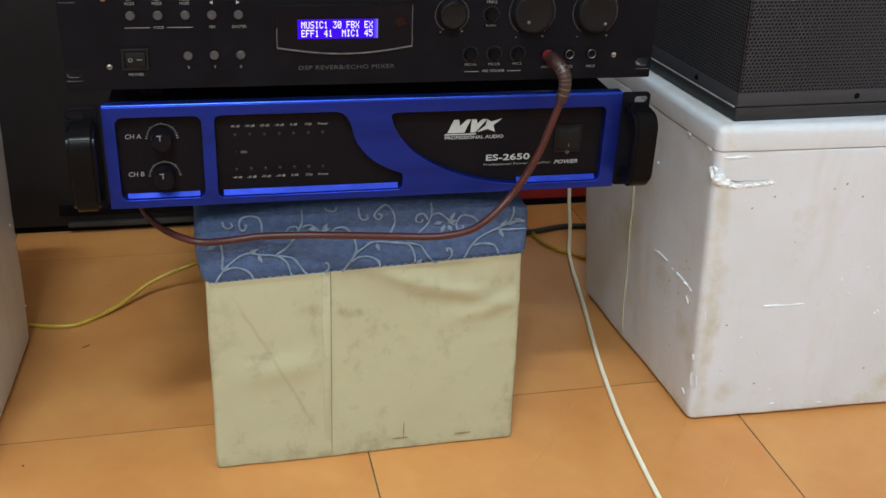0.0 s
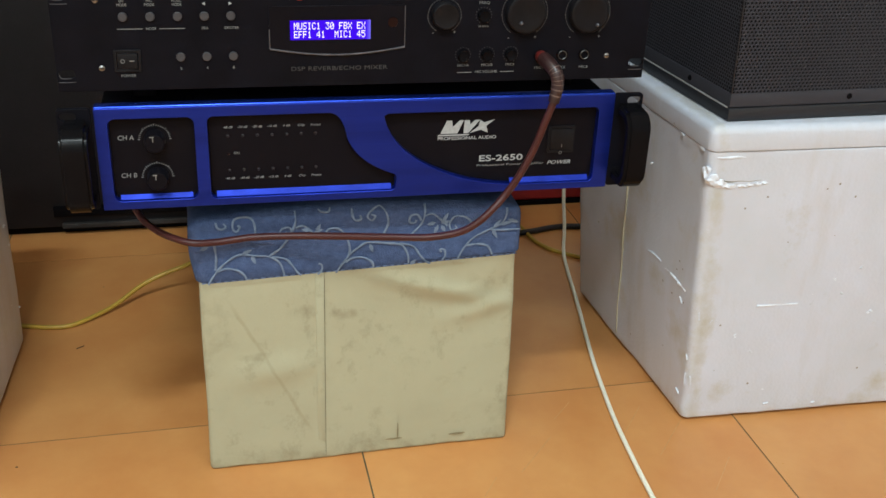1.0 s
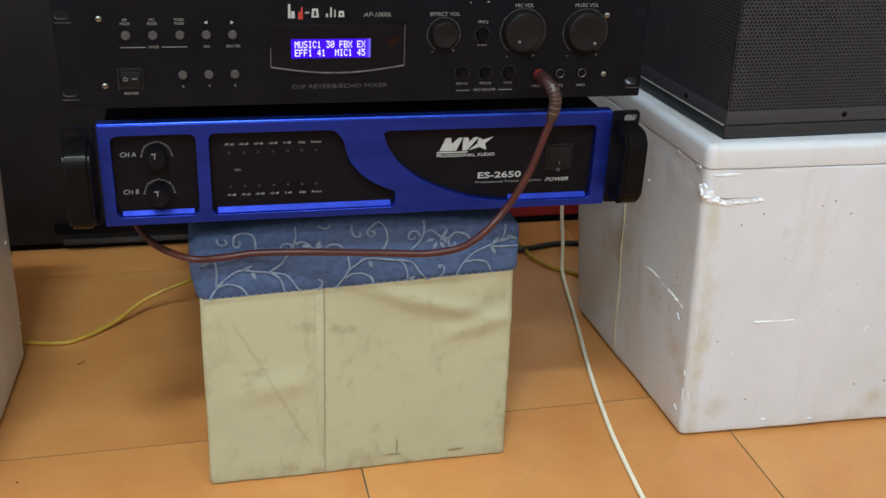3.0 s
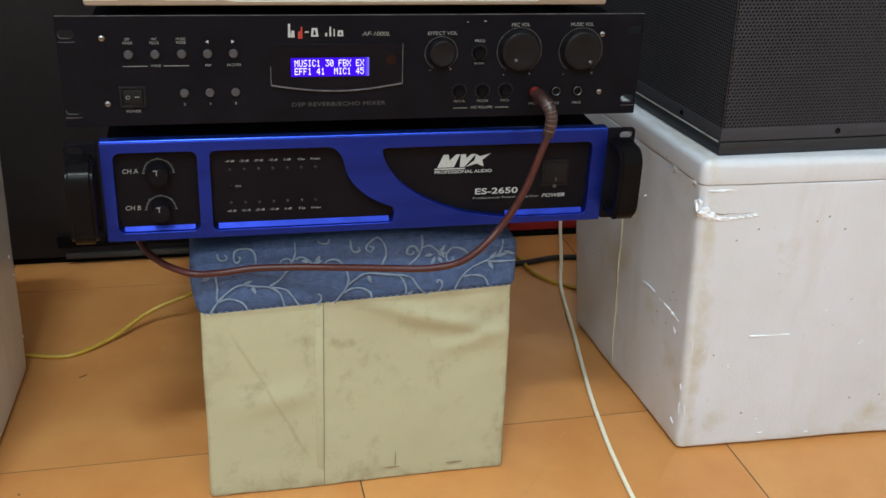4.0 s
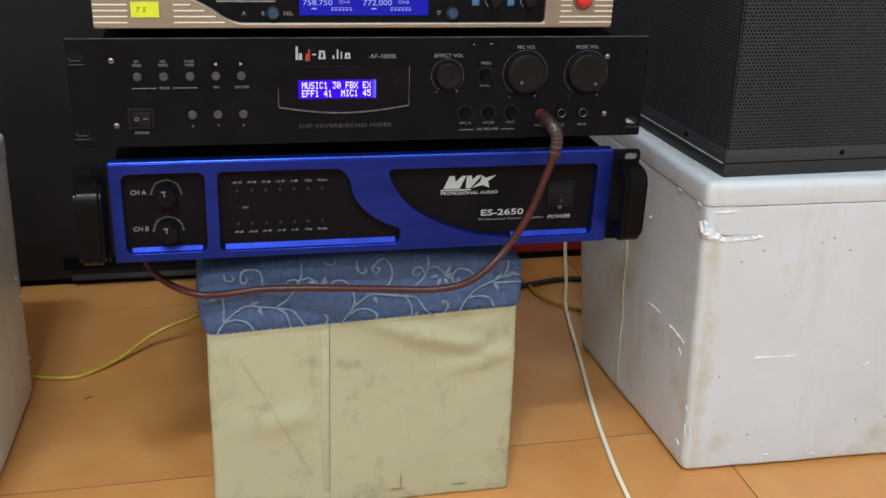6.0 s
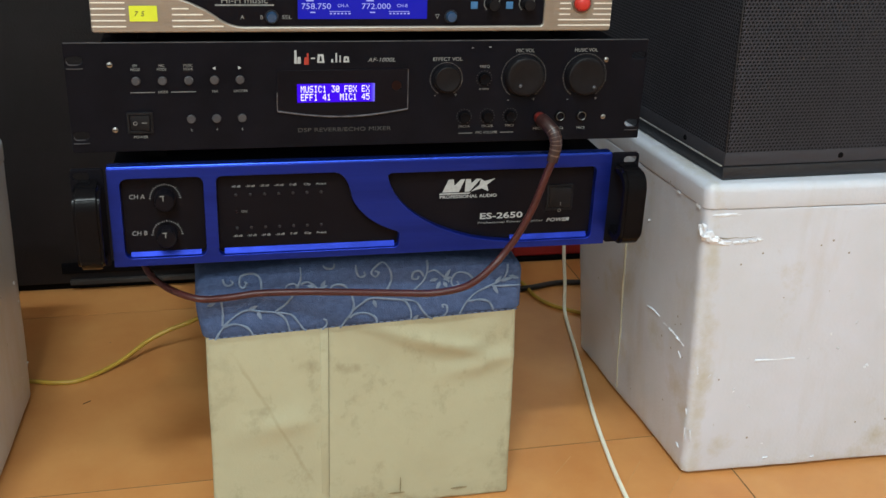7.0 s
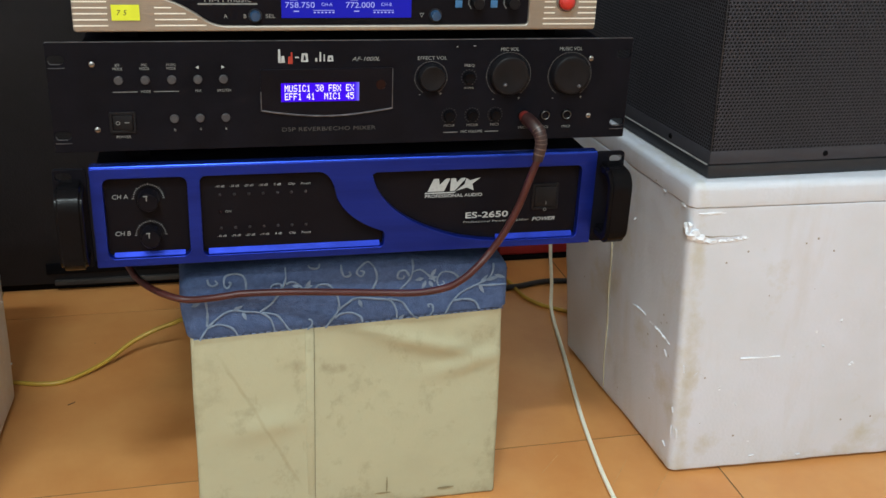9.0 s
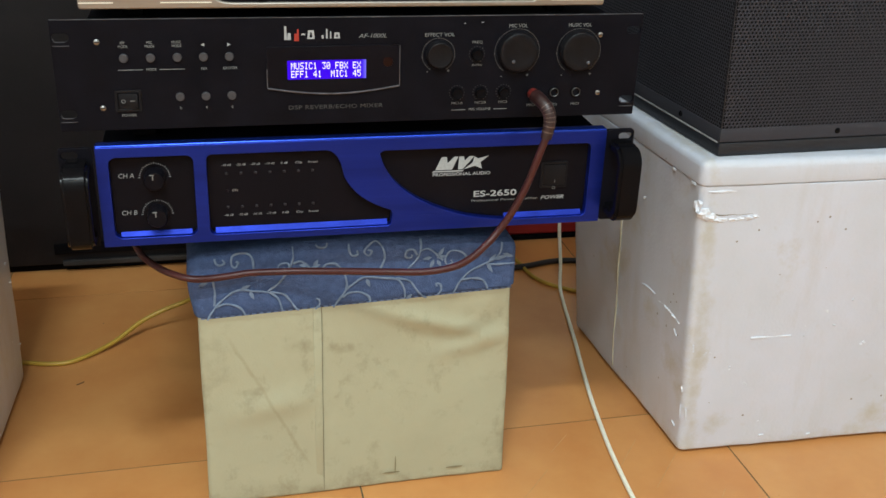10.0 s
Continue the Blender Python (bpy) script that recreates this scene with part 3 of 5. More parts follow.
        for z in (0.3570, 0.3265):
            part("led", lathe([(0.0002, wy - 0.0012), (0.0009, wy - 0.0009), (0.0013, wy - 0.0003), (0.0013, wy)], x, z, 12), METER_LAMP, amp, "unlit meter lamp")
    part("led", lathe([(0.0002, wy - 0.0012), (0.0009, wy - 0.0009), (0.0013, wy - 0.0003), (0.0013, wy)], -0.1150, 0.3415, 12), IR_RED, amp, "dim power lamp")
    lettering("ON", -0.1085, 0.3415, 0.0021, wy, INK_DIM, amp, 0.0048)
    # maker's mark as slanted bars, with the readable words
    q = lambda x, z: (x + (z - 0.352) * 0.45, z)
    marks = (
        ((0.0655, 0.3520), (0.0805, 0.3520), (0.0805, 0.3640), (0.0770, 0.3640), (0.0736, 0.3582), (0.0700, 0.3640), (0.0655, 0.3640)),
        ((0.0860, 0.3520), (0.0902, 0.3520), (0.0950, 0.3640), (0.0908, 0.3640), (0.0882, 0.3600), (0.0856, 0.3640), (0.0812, 0.3640)),
        ((0.0915, 0.3520), (0.1000, 0.3548), (0.1078, 0.3520), (0.1035, 0.3582), (0.1084, 0.3640), (0.1000, 0.3614), (0.0955, 0.3636), (0.0965, 0.3580)),
    )
    for loop in marks:
        plate("logo_shape", [[q(x, z) for x, z in loop]], wy - 0.0003, 0.0003, INK, amp)
    plate("logo_shape", [[(0.0628, 0.3500), (0.0900, 0.3500), (0.0915, 0.3511), (0.0633, 0.3511)]], wy - 0.0003, 0.0003, INK, amp)
    lettering("PROFESSIONAL AUDIO", 0.0895, 0.3475, 0.0029, wy, INK, amp, 0.0525, bold=0.00004)
    lettering("ES-2650", 0.1212, 0.3275, 0.0056, wy, INK, amp, 0.0400, bold=0.00012)
    lettering("Professional Power Amplifier", 0.1305, 0.3212, 0.0020, wy, INK_DIM, amp, 0.0620)
    lettering("POWER", 0.1755, 0.3212, 0.0034, wy, INK, amp, 0.0220, shear=0.3, bold=0.00006)
    rocker(amp, 0.1630, 0.1880, 0.3310, 0.3560, wy)
    lettering("I", 0.1760, 0.3380, 0.0032, wy - 0.0032, INK_DIM, amp)
    lettering("O", 0.1755, 0.3312, 0.0030, wy - 0.0024, INK_DIM, amp)
    # rack ears with slots, and handles
    for s in (-1, 1):
        loop = rounded(0.2203, 0.2465, AMP_Z0 + 0.001, AMP_Z1 - 0.002, 0.003)
        slots = [rack_ear_slot(0.2385, 0.3795), rack_ear_slot(0.2385, 0.3080)]
        if s < 0:
            loop = [(-x - 0.0005, z) for x, z in loop][::-1]
            slots = [[(-x, z) for x, z in q][::-1] for q in slots]
        plate("rack_ear", [loop] + [q[::-1] for q in slots], 0.0010, 0.004, BLACK_METAL, amp, 0.0004, "black rack ear with slotted holes")
        rack_handle(amp, min(s * 0.2225, s * 0.2435), max(s * 0.2225, s * 0.2435), 0.001, 0.3060, 0.3775, 0.034)
    for x in (-0.12, 0.12):
        for y in (0.07, 0.27):
            bm = block(x - 0.014, x + 0.014, y - 0.014, y + 0.014, LID_TOP - 0.001, AMP_Z0 + 0.003, 0.002)
            part("foot", bm, BLACK_PLASTIC, amp)
    return amp


power_amplifier()


# ---- echo mixer on the amplifier ----
MX0, MX1 = 0.4005, 0.4895


GLYPHS = {
    "M": "10001 11011 10101 10101 10001 10001 10001", "U": "10001 10001 10001 10001 10001 10001 01110",
    "S": "01111 10000 10000 01110 00001 00001 11110", "I": "01110 00100 00100 00100 00100 00100 01110",
    "C": "01110 10001 10000 10000 10000 10001 01110", "1": "00100 01100 00100 00100 00100 00100 01110",
    "3": "11111 00010 00100 00010 00001 10001 01110", "0": "01110 10001 10011 10101 11001 10001 01110",
    "F": "11111 10000 10000 11110 10000 10000 10000", "B": "11110 10001 10001 11110 10001 10001 11110",
    "X": "10001 10001 01010 00100 01010 10001 10001", "E": "11111 10000 10000 11110 10000 10000 11111",
    "4": "00010 00110 01010 10010 11111 00010 00010", "5": "11111 10000 11110 00001 00001 10001 01110",
}


def dot_matrix(text, x, z, y, mat, parent, cell=0.0036, dot=0.00060, tall=0.00080):
    """A line of display characters in five by seven dots, from its upper left corner."""
    bm = bmesh.new()
    for n, ch in enumerate(text):
        for j, row in enumerate(GLYPHS.get(ch, "").split()):
            for i, on in enumerate(row):
                if on == "1":
                    x0, z0 = x + n * cell + i * dot, z - j * tall
                    block(x0, x0 + dot * 0.96, y - 0.0002, y, z0 - tall * 0.96, z0, 0, bm=bm)
    return part("lettering", bm, mat, parent, smooth=False)


def echo_mixer():
    mix = thing("echo_mixer", 0, 0.15, AMP_Z1 - 0.003, "black rack echo mixer with a lit blue display, on the amplifier", "audio mixer")
    part("body", block(-0.215, 0.215, 0.003, 0.31, MX0 + 0.002, MX1 - 0.002, 0.0012), BLACK_METAL, mix, "black steel case")
    holes = [rack_ear_slot(s * 0.2345, z, 0.006, 0.0034)[::-1] for s in (-1, 1) for z in (0.4755, 0.4145)]
    plate("front_panel", [rounded(-0.2420, 0.2420, MX0, MX1, 0.0012)] + holes, 0.0, 0.003, BLACK_METAL, mix, 0.0004, "black painted faceplate, a little scuffed")
    for x in (-0.2345, 0.2345):
        for z in (0.4755, 0.4145):
            if x > 0 and z > 0.45:
                continue
            # thin light tubes stand in for glints at the slot
            part("slot_rim", tube([(x - 0.0055, 0.0004, z - 0.0006), (x - 0.0048, 0.0002, z - 0.0026), (x - 0.003, 0.0002, z - 0.0034), (x + 0.003, 0.0002, z - 0.0034)], 0.00035, 6, 5), EDGE_GLINT, mix, "light line painted as the slot edge's glint")
            part("slot_rim", tube([(x - 0.0062, 0.0, z - 0.0062), (x, 0.0, z - 0.0064), (x + 0.0062, 0.0, z - 0.0062)], 0.00035, 6, 4), EDGE_GLINT, mix, "light glint line painted below the slot")
    for x, z in ((-0.208, 0.472), (-0.208, 0.419), (0.2045, 0.472), (0.207, 0.421)):
        screw = part("screw", lathe([(0.0004, -0.0012), (0.0013, -0.0011), (0.0021, -0.0006), (0.0023, 0.0)], x, z, 20), STEEL, mix, "small steel screw")
        part("screw_slot", block(x - 0.0018, x + 0.0018, -0.00145, -0.0010, z - 0.0003, z + 0.0003, 0), BLACK_METAL, screw, smooth=False)
    # push buttons, their words and rules
    for x, word in ((-0.189, "EFF\nMODE"), (-0.1687, "MIC\nMODE"), (-0.1482, "MUSIC\nMODE")):
        lettering(word, x, 0.4695, 0.0021, 0, INK_DIM, mix, 0.0072)
    for x, s in ((-0.128, -1), (-0.1078, 1)):
        plate("arrow_mark", [[(x - 0.0012 * s, 0.4700), (x + 0.0014 * s, 0.4686), (x - 0.0012 * s, 0.4672)][::s]], -0.0002, 0.0003, INK, mix)
    for x, z in ((-0.189, 0.459), (-0.1687, 0.459), (-0.1482, 0.459), (-0.128, 0.459), (-0.1078, 0.459), (-0.148, 0.427), (-0.1278, 0.427), (-0.1073, 0.427)):
        part("push_button", lathe([(0.0005, -0.0022), (0.0029, -0.0022), (0.0034, -0.0018), (0.0035, -0.001), (0.0035, 0.0)], x, z, 24), GREY_BUTTON, mix, "small grey push button")
    for x, word in ((-0.148, "b"), (-0.1278, "4"), (-0.1073, "6")):
        lettering(word, x, 0.4175, 0.0024, 0, INK_DIM, mix)
    lettering("MODE", -0.1687, 0.4495, 0.0020, 0, INK_DIM, mix, 0.0075)
    bar("rule", -0.1940, -0.1750, 0.4495, 0.0005, 0, INK_DIM, mix)
    bar("rule", -0.1625, -0.1430, 0.4495, 0.0005, 0, INK_DIM, mix)
    lettering("FBX", -0.128, 0.4495, 0.0020, 0, INK_DIM, mix, 0.0048)
    lettering("EXCITER", -0.1075, 0.4495, 0.0020, 0, INK_DIM, mix, 0.0112)
    rocker(mix, -0.1985, -0.1780, 0.4160, 0.4335, 0.0)
    lettering("O", -0.1918, 0.4250, 0.0032, -0.0036, INK_DIM, mix)
    bar("mark", -0.1868, -0.1830, 0.4252, 0.0006, -0.0030, INK_DIM, mix)
    lettering("POWER", -0.1885, 0.4125, 0.0022, 0, INK_DIM, mix, 0.0112)
    # maker's mark as plain shapes, model number
    for x0, x1, z0, z1, mat in ((-0.0640, -0.0618, 0.4715, 0.4825, INK), (-0.0615, -0.0585, 0.4715, 0.4770, INK), (-0.0560, -0.0530, 0.4705, 0.4765, INK_RED), (-0.0538, -0.0522, 0.4705, 0.4800, INK_RED), (-0.0505, -0.0470, 0.4752, 0.4764, INK), (-0.0455, -0.0395, 0.4720, 0.4790, INK), (-0.0340, -0.0322, 0.4722, 0.4750, INK), (-0.0305, -0.0290, 0.4722, 0.4800, INK), (-0.0272, -0.0260, 0.4722, 0.4780, INK), (-0.0240, -0.0190, 0.4722, 0.4770, INK)):
        w = x1 - x0
        loops = [[(x0, z0), (x1, z0), (x1 - 0.12 * w, z1), (x0 + 0.12 * w, z1)]]
        if w > 0.0045:
            loops.append([(x0 + 0.3 * w, z0 + 0.0012), (x0 + 0.42 * w, z1 - 0.0014), (x1 - 0.42 * w, z1 - 0.0014), (x1 - 0.3 * w, z0 + 0.0012)])
        plate("logo_shape", loops, -0.0003, 0.0004, mat, mix)
    lettering("AF-1000L", 0.0078, 0.4738, 0.0034, 0, INK_DIM, mix, 0.0232, shear=0.25)
    # display: recessed gloss window with a bowed lower lip
    top = [(-0.0785, 0.4660), (0.0300, 0.4665)]
    bottom = [(0.0305 - 0.109 * k / 14, 0.4325 - 0.0055 * math.sin(math.pi * k / 14)) for k in range(15)]
    plate("display_bezel", [top[::-1][1:] + top[1:] + bottom], -0.0012, 0.0012, BLACK_PANEL, mix, 0.0004, "glossy black display window")
    part("bezel_lip", tube([(x, -0.0013, z - 0.0004) for x, z in bottom], 0.0008, 8, 3), LIP_AND_GLINT, mix, "shiny bowed lower lip")
    part("bezel_lip", tube([(-0.0785, -0.0012, 0.448), (-0.0786, -0.0012, 0.440), (-0.0785, -0.0012, 0.4325)], 0.0005, 8, 3), LIP_AND_GLINT, mix)
    part("bezel_lip", tube([(0.0303, -0.0012, 0.466), (0.0304, -0.0012, 0.450), (0.0305, -0.0012, 0.4325)], 0.0004, 8, 3), LIP_AND_GLINT, mix)
    part("lcd_screen", block(-0.0622, 0.0022, -0.0016, -0.0010, 0.4392, 0.4548, 0), LCD, mix, "lit blue-violet display", smooth=False)
    dot_matrix("MUSIC1 30 FBX EX", -0.0592, 0.4532, -0.0016, LCD_INK, mix)
    dot_matrix("EFF1 41  MIC1 45", -0.0592, 0.4464, -0.0016, LCD_INK, mix)
    part("infrared_window", lathe([(0.0005, -0.0016), (0.0040, -0.0015), (0.0042, -0.0011)], 0.0205, 0.4525, 24), IR_RED, mix, "dark red remote window")
    lettering("DSP REVERB/ECHO MIXER", -0.0228, 0.4150, 0.0034, 0, INK_FAINT, mix, 0.0785, spacing=1.05)
    # knobs
    lettering("EFFECT VOL", 0.0638, 0.4738, 0.0030, 0, INK_DIM, mix, 0.0250)
    pot_knob(mix, 0.0635, 0.4578, 0.0, 0.0116, 0.0065, None, -0.0010)
    tick_ring(mix, 0.0632, 0.4572, 0, 0.0136, -58, 238, 31, 0.0005, 0.0010, INK_RING)
    lettering("MIC VOL", 0.1310, 0.4805, 0.0030, 0, INK_DIM, mix, 0.0160)
    pot_knob(mix, 0.1315, 0.4588, 0.0, 0.0176, 0.0065, None, -0.0012)
    tick_ring(mix, 0.1312, 0.4585, 0, 0.0193, -52, 232, 37, 0.0005, 0.0011, INK_RING)
    lettering("MUSIC VOL", 0.1855, 0.4805, 0.0030, 0, INK_DIM, mix, 0.0205)
    pot_knob(mix, 0.1865, 0.4588, 0.0, 0.0176, 0.0065, None, -0.0012)
    tick_ring(mix, 0.1862, 0.4580, 0, 0.0193, -52, 232, 37, 0.0005, 0.0011, INK_RING)
    # small pale domes added where the knobs catch a highlight
    for x, z in ((0.1272, 0.4512), (0.1938, 0.4490)):
        part("knob_glint", lathe([(0.0003, -0.0076), (0.0009, -0.0074), (0.0015, -0.0068), (0.0018, -0.0058)], x, z, 20), LIP_AND_GLINT, mix, "small dome added as the knob's glint")
    for x, z, w in ((0.0540, 0.4432, 0.014), (0.1185, 0.4380, 0.019), (0.1722, 0.4378, 0.022)):
        lettering("-", x, z, 0.0036, 0, INK_DIM, mix)
        lettering("+", x + w + 0.0040, z, 0.0032, 0, INK_DIM, mix)
    lettering("FREQ", 0.0962, 0.4672, 0.0022, 0, INK_DIM, mix, 0.0086)
    lettering("50-200Hz", 0.0965, 0.4478, 0.0016, 0, INK_DIM, mix, 0.0086)
    for x, z, r in ((0.0962, 0.4570, 0.0052), (0.0802, 0.4240, 0.0050), (0.1007, 0.4240, 0.0050), (0.1212, 0.4240, 0.0050)):
        pot_knob(mix, x, z, 0.0, r, 0.0050, BLACK_PLASTIC, -0.0006, 14)
        tick_ring(mix, x, z, 0, r + 0.0012, -60, 240, 15, 0.0005, 0.0004, INK_RING)
    for x, word in ((0.0808, "MIC1/A"), (0.1012, "MIC2/B"), (0.1212, "MIC3")):
        lettering(word, x, 0.4150, 0.0021, 0, INK_DIM, mix, 0.0098 if "/" in word else 0.0075)
    lettering("MIC VOLUME", 0.1008, 0.4092, 0.0022, 0, INK_DIM, mix, 0.0190)
    bar("rule", 0.0758, 0.0882, 0.4090, 0.0005, 0, INK_DIM, mix)
    bar("rule", 0.1130, 0.1250, 0.4090, 0.0005, 0, INK_DIM, mix)
    for x in (0.1470, 0.1668, 0.1865):
        jack = part("jack_socket", lathe([(0.0024, 0.002), (0.0025, -0.0008), (0.0038, -0.0016), (0.0048, -0.0012), (0.0052, 0.0)], x, 0.4225, 28), BLACK_PLASTIC, mix, "microphone jack socket")
        part("nut", lathe([(0.0031, -0.0016), (0.0036, -0.0020), (0.0040, -0.0016), (0.0041, -0.0005)], x, 0.4225, 28, cap=False), BRASS, jack)
    lettering("MIC1", 0.1470, 0.4115, 0.0021, 0, INK_DIM, mix, 0.0075)
    lettering("MIC2", 0.1668, 0.4115, 0.0021, 0, INK_DIM, mix, 0.0075)
    lettering("MIC3", 0.1868, 0.4115, 0.0021, 0, INK_DIM, mix, 0.0075)
    # thin light tube painted in as the upper edge's highlight
    part("edge_highlight", tube([(-0.2410, 0.0004, MX1 - 0.0002), (-0.12, 0.0003, MX1 - 0.0001), (0.0, 0.0003, MX1 - 0.0002), (0.12, 0.0003, MX1 - 0.0001), (0.2410, 0.0004, MX1 - 0.0002)], 0.00045, 6, 6), EDGE_GLINT, mix, "light line painted as the faceplate edge's highlight")
    # paint chips on the faceplate's upper edge
    for x, z, a in ((0.1005, 0.4838, 0.4), (0.0850, 0.4832, 0.1)):
        part("paint_chip", block(x - 0.0004 - 0.003 * a, x + 0.0006, -0.0003, 0.0001, z - 0.0003, z + 0.0003, 0.0001), INK, mix, "small bare paint chip", smooth=False)
    for x in (-0.18, 0.18):
        for y in (0.04, 0.27):
            part("foot", block(x - 0.010, x + 0.010, y - 0.010, y + 0.010, AMP_Z1 - 0.003, MX0 + 0.003, 0.002), BLACK_PLASTIC, mix)
    return mix


echo_mixer()


# ---- wireless microphone receiver on the mixer ----
def wireless_receiver():
    z0, z1 = 0.4970, 0.5420
    rec = thing("wireless_receiver", -0.007, 0.12, MX1 - 0.002, "champagne-fronted wireless microphone receiver with a blue display, on the mixer", "receiver")
    part("body", block(-0.214, 0.200, 0.006, 0.22, z0 + 0.001, z1 - 0.001, 0.0012), BLACK_METAL, rec, "black steel case")
    lower = arc_points((-0.165, 0.5265), (-0.142, 0.5225), (-0.124, 0.5095), 8) + arc_points((-0.122, 0.5078), (-0.113, 0.5015), (-0.103, 0.5015), 5)
    r = rounded(0.1, 0.1450, 0.5015, 0.5375, 0.003)
    win = [(-0.1840, 0.5330), (-0.1760, 0.5296)] + lower + r[18:24] + r[0:6] + [(-0.1800, 0.5375), (-0.1835, 0.5362)]
    plate("front_panel", [rounded(-0.2190, 0.2050, z0, z1, 0.0025), win[::-1]], 0.0, 0.006, GOLD, rec, 0.0012, "brushed champagne aluminium front")
    part("window_panel", block(-0.188, 0.150, 0.0025, 0.0058, 0.4995, z1 - 0.0025, 0), BLACK_PANEL, rec, "black control window", smooth=False)
    wy = 0.0025
    for k in range(8):
        z = 0.5020 + 0.0046 * k
        bar("groove", -0.2185, -0.1930, z, 0.0009, 0, GROOVE, rec)
        if k < 4:
            bar("groove", -0.1580, -0.1190 - (0, 0.007, 0.0155, 0.0262)[k], z, 0.0009, 0, GROOVE, rec)
        if k < 2 or k > 6:
            bar("groove", 0.1580, 0.2045, z, 0.0009, 0, GROOVE, rec)
        else:
            bar("groove", 0.1585, 0.1680, z, 0.0009, 0, GROOVE, rec)
            bar("groove", 0.1885, 0.2045, z, 0.0009, 0, GROOVE, rec)
    sticker = part("sticker", block(-0.1900, -0.1690, -0.0011, -0.0007, 0.5062, 0.5182, 0), YELLOW_PAPER, rec, "yellow paper price sticker", smooth=False)
    lettering("7", -0.1852, 0.5120, 0.0040, -0.0011, PEN, sticker, shear=0.2, name="pen_mark")
    lettering("5", -0.1802, 0.5120, 0.0040, -0.0011, PEN, sticker, shear=0.2, name="pen_mark")
    lettering("Hi-Fi music", -0.1020, 0.5218, 0.0052, wy, INK_DIM, rec, 0.0360)
    bar("fine_print", -0.1250, -0.0790, 0.5182, 0.0012, wy, INK_DIM, rec)
    lettering("A", -0.1040, 0.5085, 0.0032, wy, INK_DIM, rec)
    lettering("B", -0.0890, 0.5085, 0.0032, wy, INK_DIM, rec)
    for x in (-0.0810, 0.0655):
        part("push_button", lathe([(0.0006, -0.0030), (0.0036, -0.0028), (0.0042, -0.0020), (0.0044, wy)], x, 0.5090, 28), BLUE_BUTTON, rec, "round dark blue button")
        part("button_rim", lathe([(0.0044, wy - 0.0008), (0.0052, wy - 0.0010), (0.0055, wy)], x, 0.5090, 28), SPEAKER_SHELL, rec)
    lettering("SEL", -0.0690, 0.5085, 0.0030, wy, INK_DIM, rec, 0.0078)
    part("lcd_screen", block(-0.0602, 0.0452, wy - 0.0004, wy + 0.001, 0.5072, 0.5360, 0), LCD_BLUE, rec, "deep blue display", smooth=False)
    for x, word, ch in ((-0.0455, "758.750", "CH-A"), (0.0030, "772.000", "CH-B")):
        lettering(word, x, 0.5172, 0.0046, wy - 0.0004, LCD_PALE, rec, 0.0235)
        lettering(ch, x + 0.0215, 0.5178, 0.0026, wy - 0.0004, LCD_PALE, rec, 0.0088)
        bar("meter_line", x - 0.0050, x - 0.0008, 0.5125, 0.0009, wy - 0.0004, LCD_PALE, rec)
        for k in range(6):
            bar("meter_mark", x + 0.0110 + 0.0030 * k, x + 0.0126 + 0.0030 * k, 0.5115, 0.0011, wy - 0.0004, LCD_PALE, rec)
        bar("meter_line", x + 0.0105, x + 0.0275, 0.5132, 0.0004, wy - 0.0004, LCD_PALE, rec)
        bar("meter_line", x - 0.0080, x - 0.0020, 0.5225, 0.0024, wy - 0.0004, LCD_PALE, rec)
    plate("arrow_mark", [[(0.0522, 0.5108), (0.0541, 0.5070), (0.0560, 0.5108)], [(0.0529, 0.5103), (0.0553, 0.5103), (0.0541, 0.5079)]], wy - 0.0003, 0.0003, INK_DIM, rec)
    for x in (0.0850, 0.1152):
        part("tag", block(x - 0.0030, x + 0.0030, wy - 0.0006, wy, 0.5152, 0.5212, 0.0003), BLUE_TAG, rec, "small blue channel tag")
        lettering("VOL", x, 0.5250, 0.0030, wy, INK_DIM, rec, 0.0082)
        pot_knob(rec, x + 0.0150, 0.5198, wy, 0.0050, 0.0100, None, 0.0)
        tick_ring(rec, x + 0.0150, 0.5198, wy, 0.0062, -50, 230, 41, 0.0007, 0.0003, INK_DIM)
    part("power_button", lathe([(0.0008, -0.0075), (0.0040, -0.0070), (0.0060, -0.0050), (0.0066, -0.0015), (0.0067, 0.0)], 0.1775, 0.5205, 36), RED_BUTTON, rec, "round red power button")
    part("button_rim", lathe([(0.0067, -0.0012), (0.0076, -0.0018), (0.0084, -0.0010), (0.0086, 0.0)], 0.1775, 0.5205, 36), STEEL, rec, "bright metal ring")
    for x in (-0.18, 0.17):
        for y in (0.03, 0.19):
            part("foot", block(x - 0.008, x + 0.008, y - 0.008, y + 0.008, MX1 - 0.002, z0 + 0.002, 0.002), BLACK_PLASTIC, rec)
    return rec


wireless_receiver()


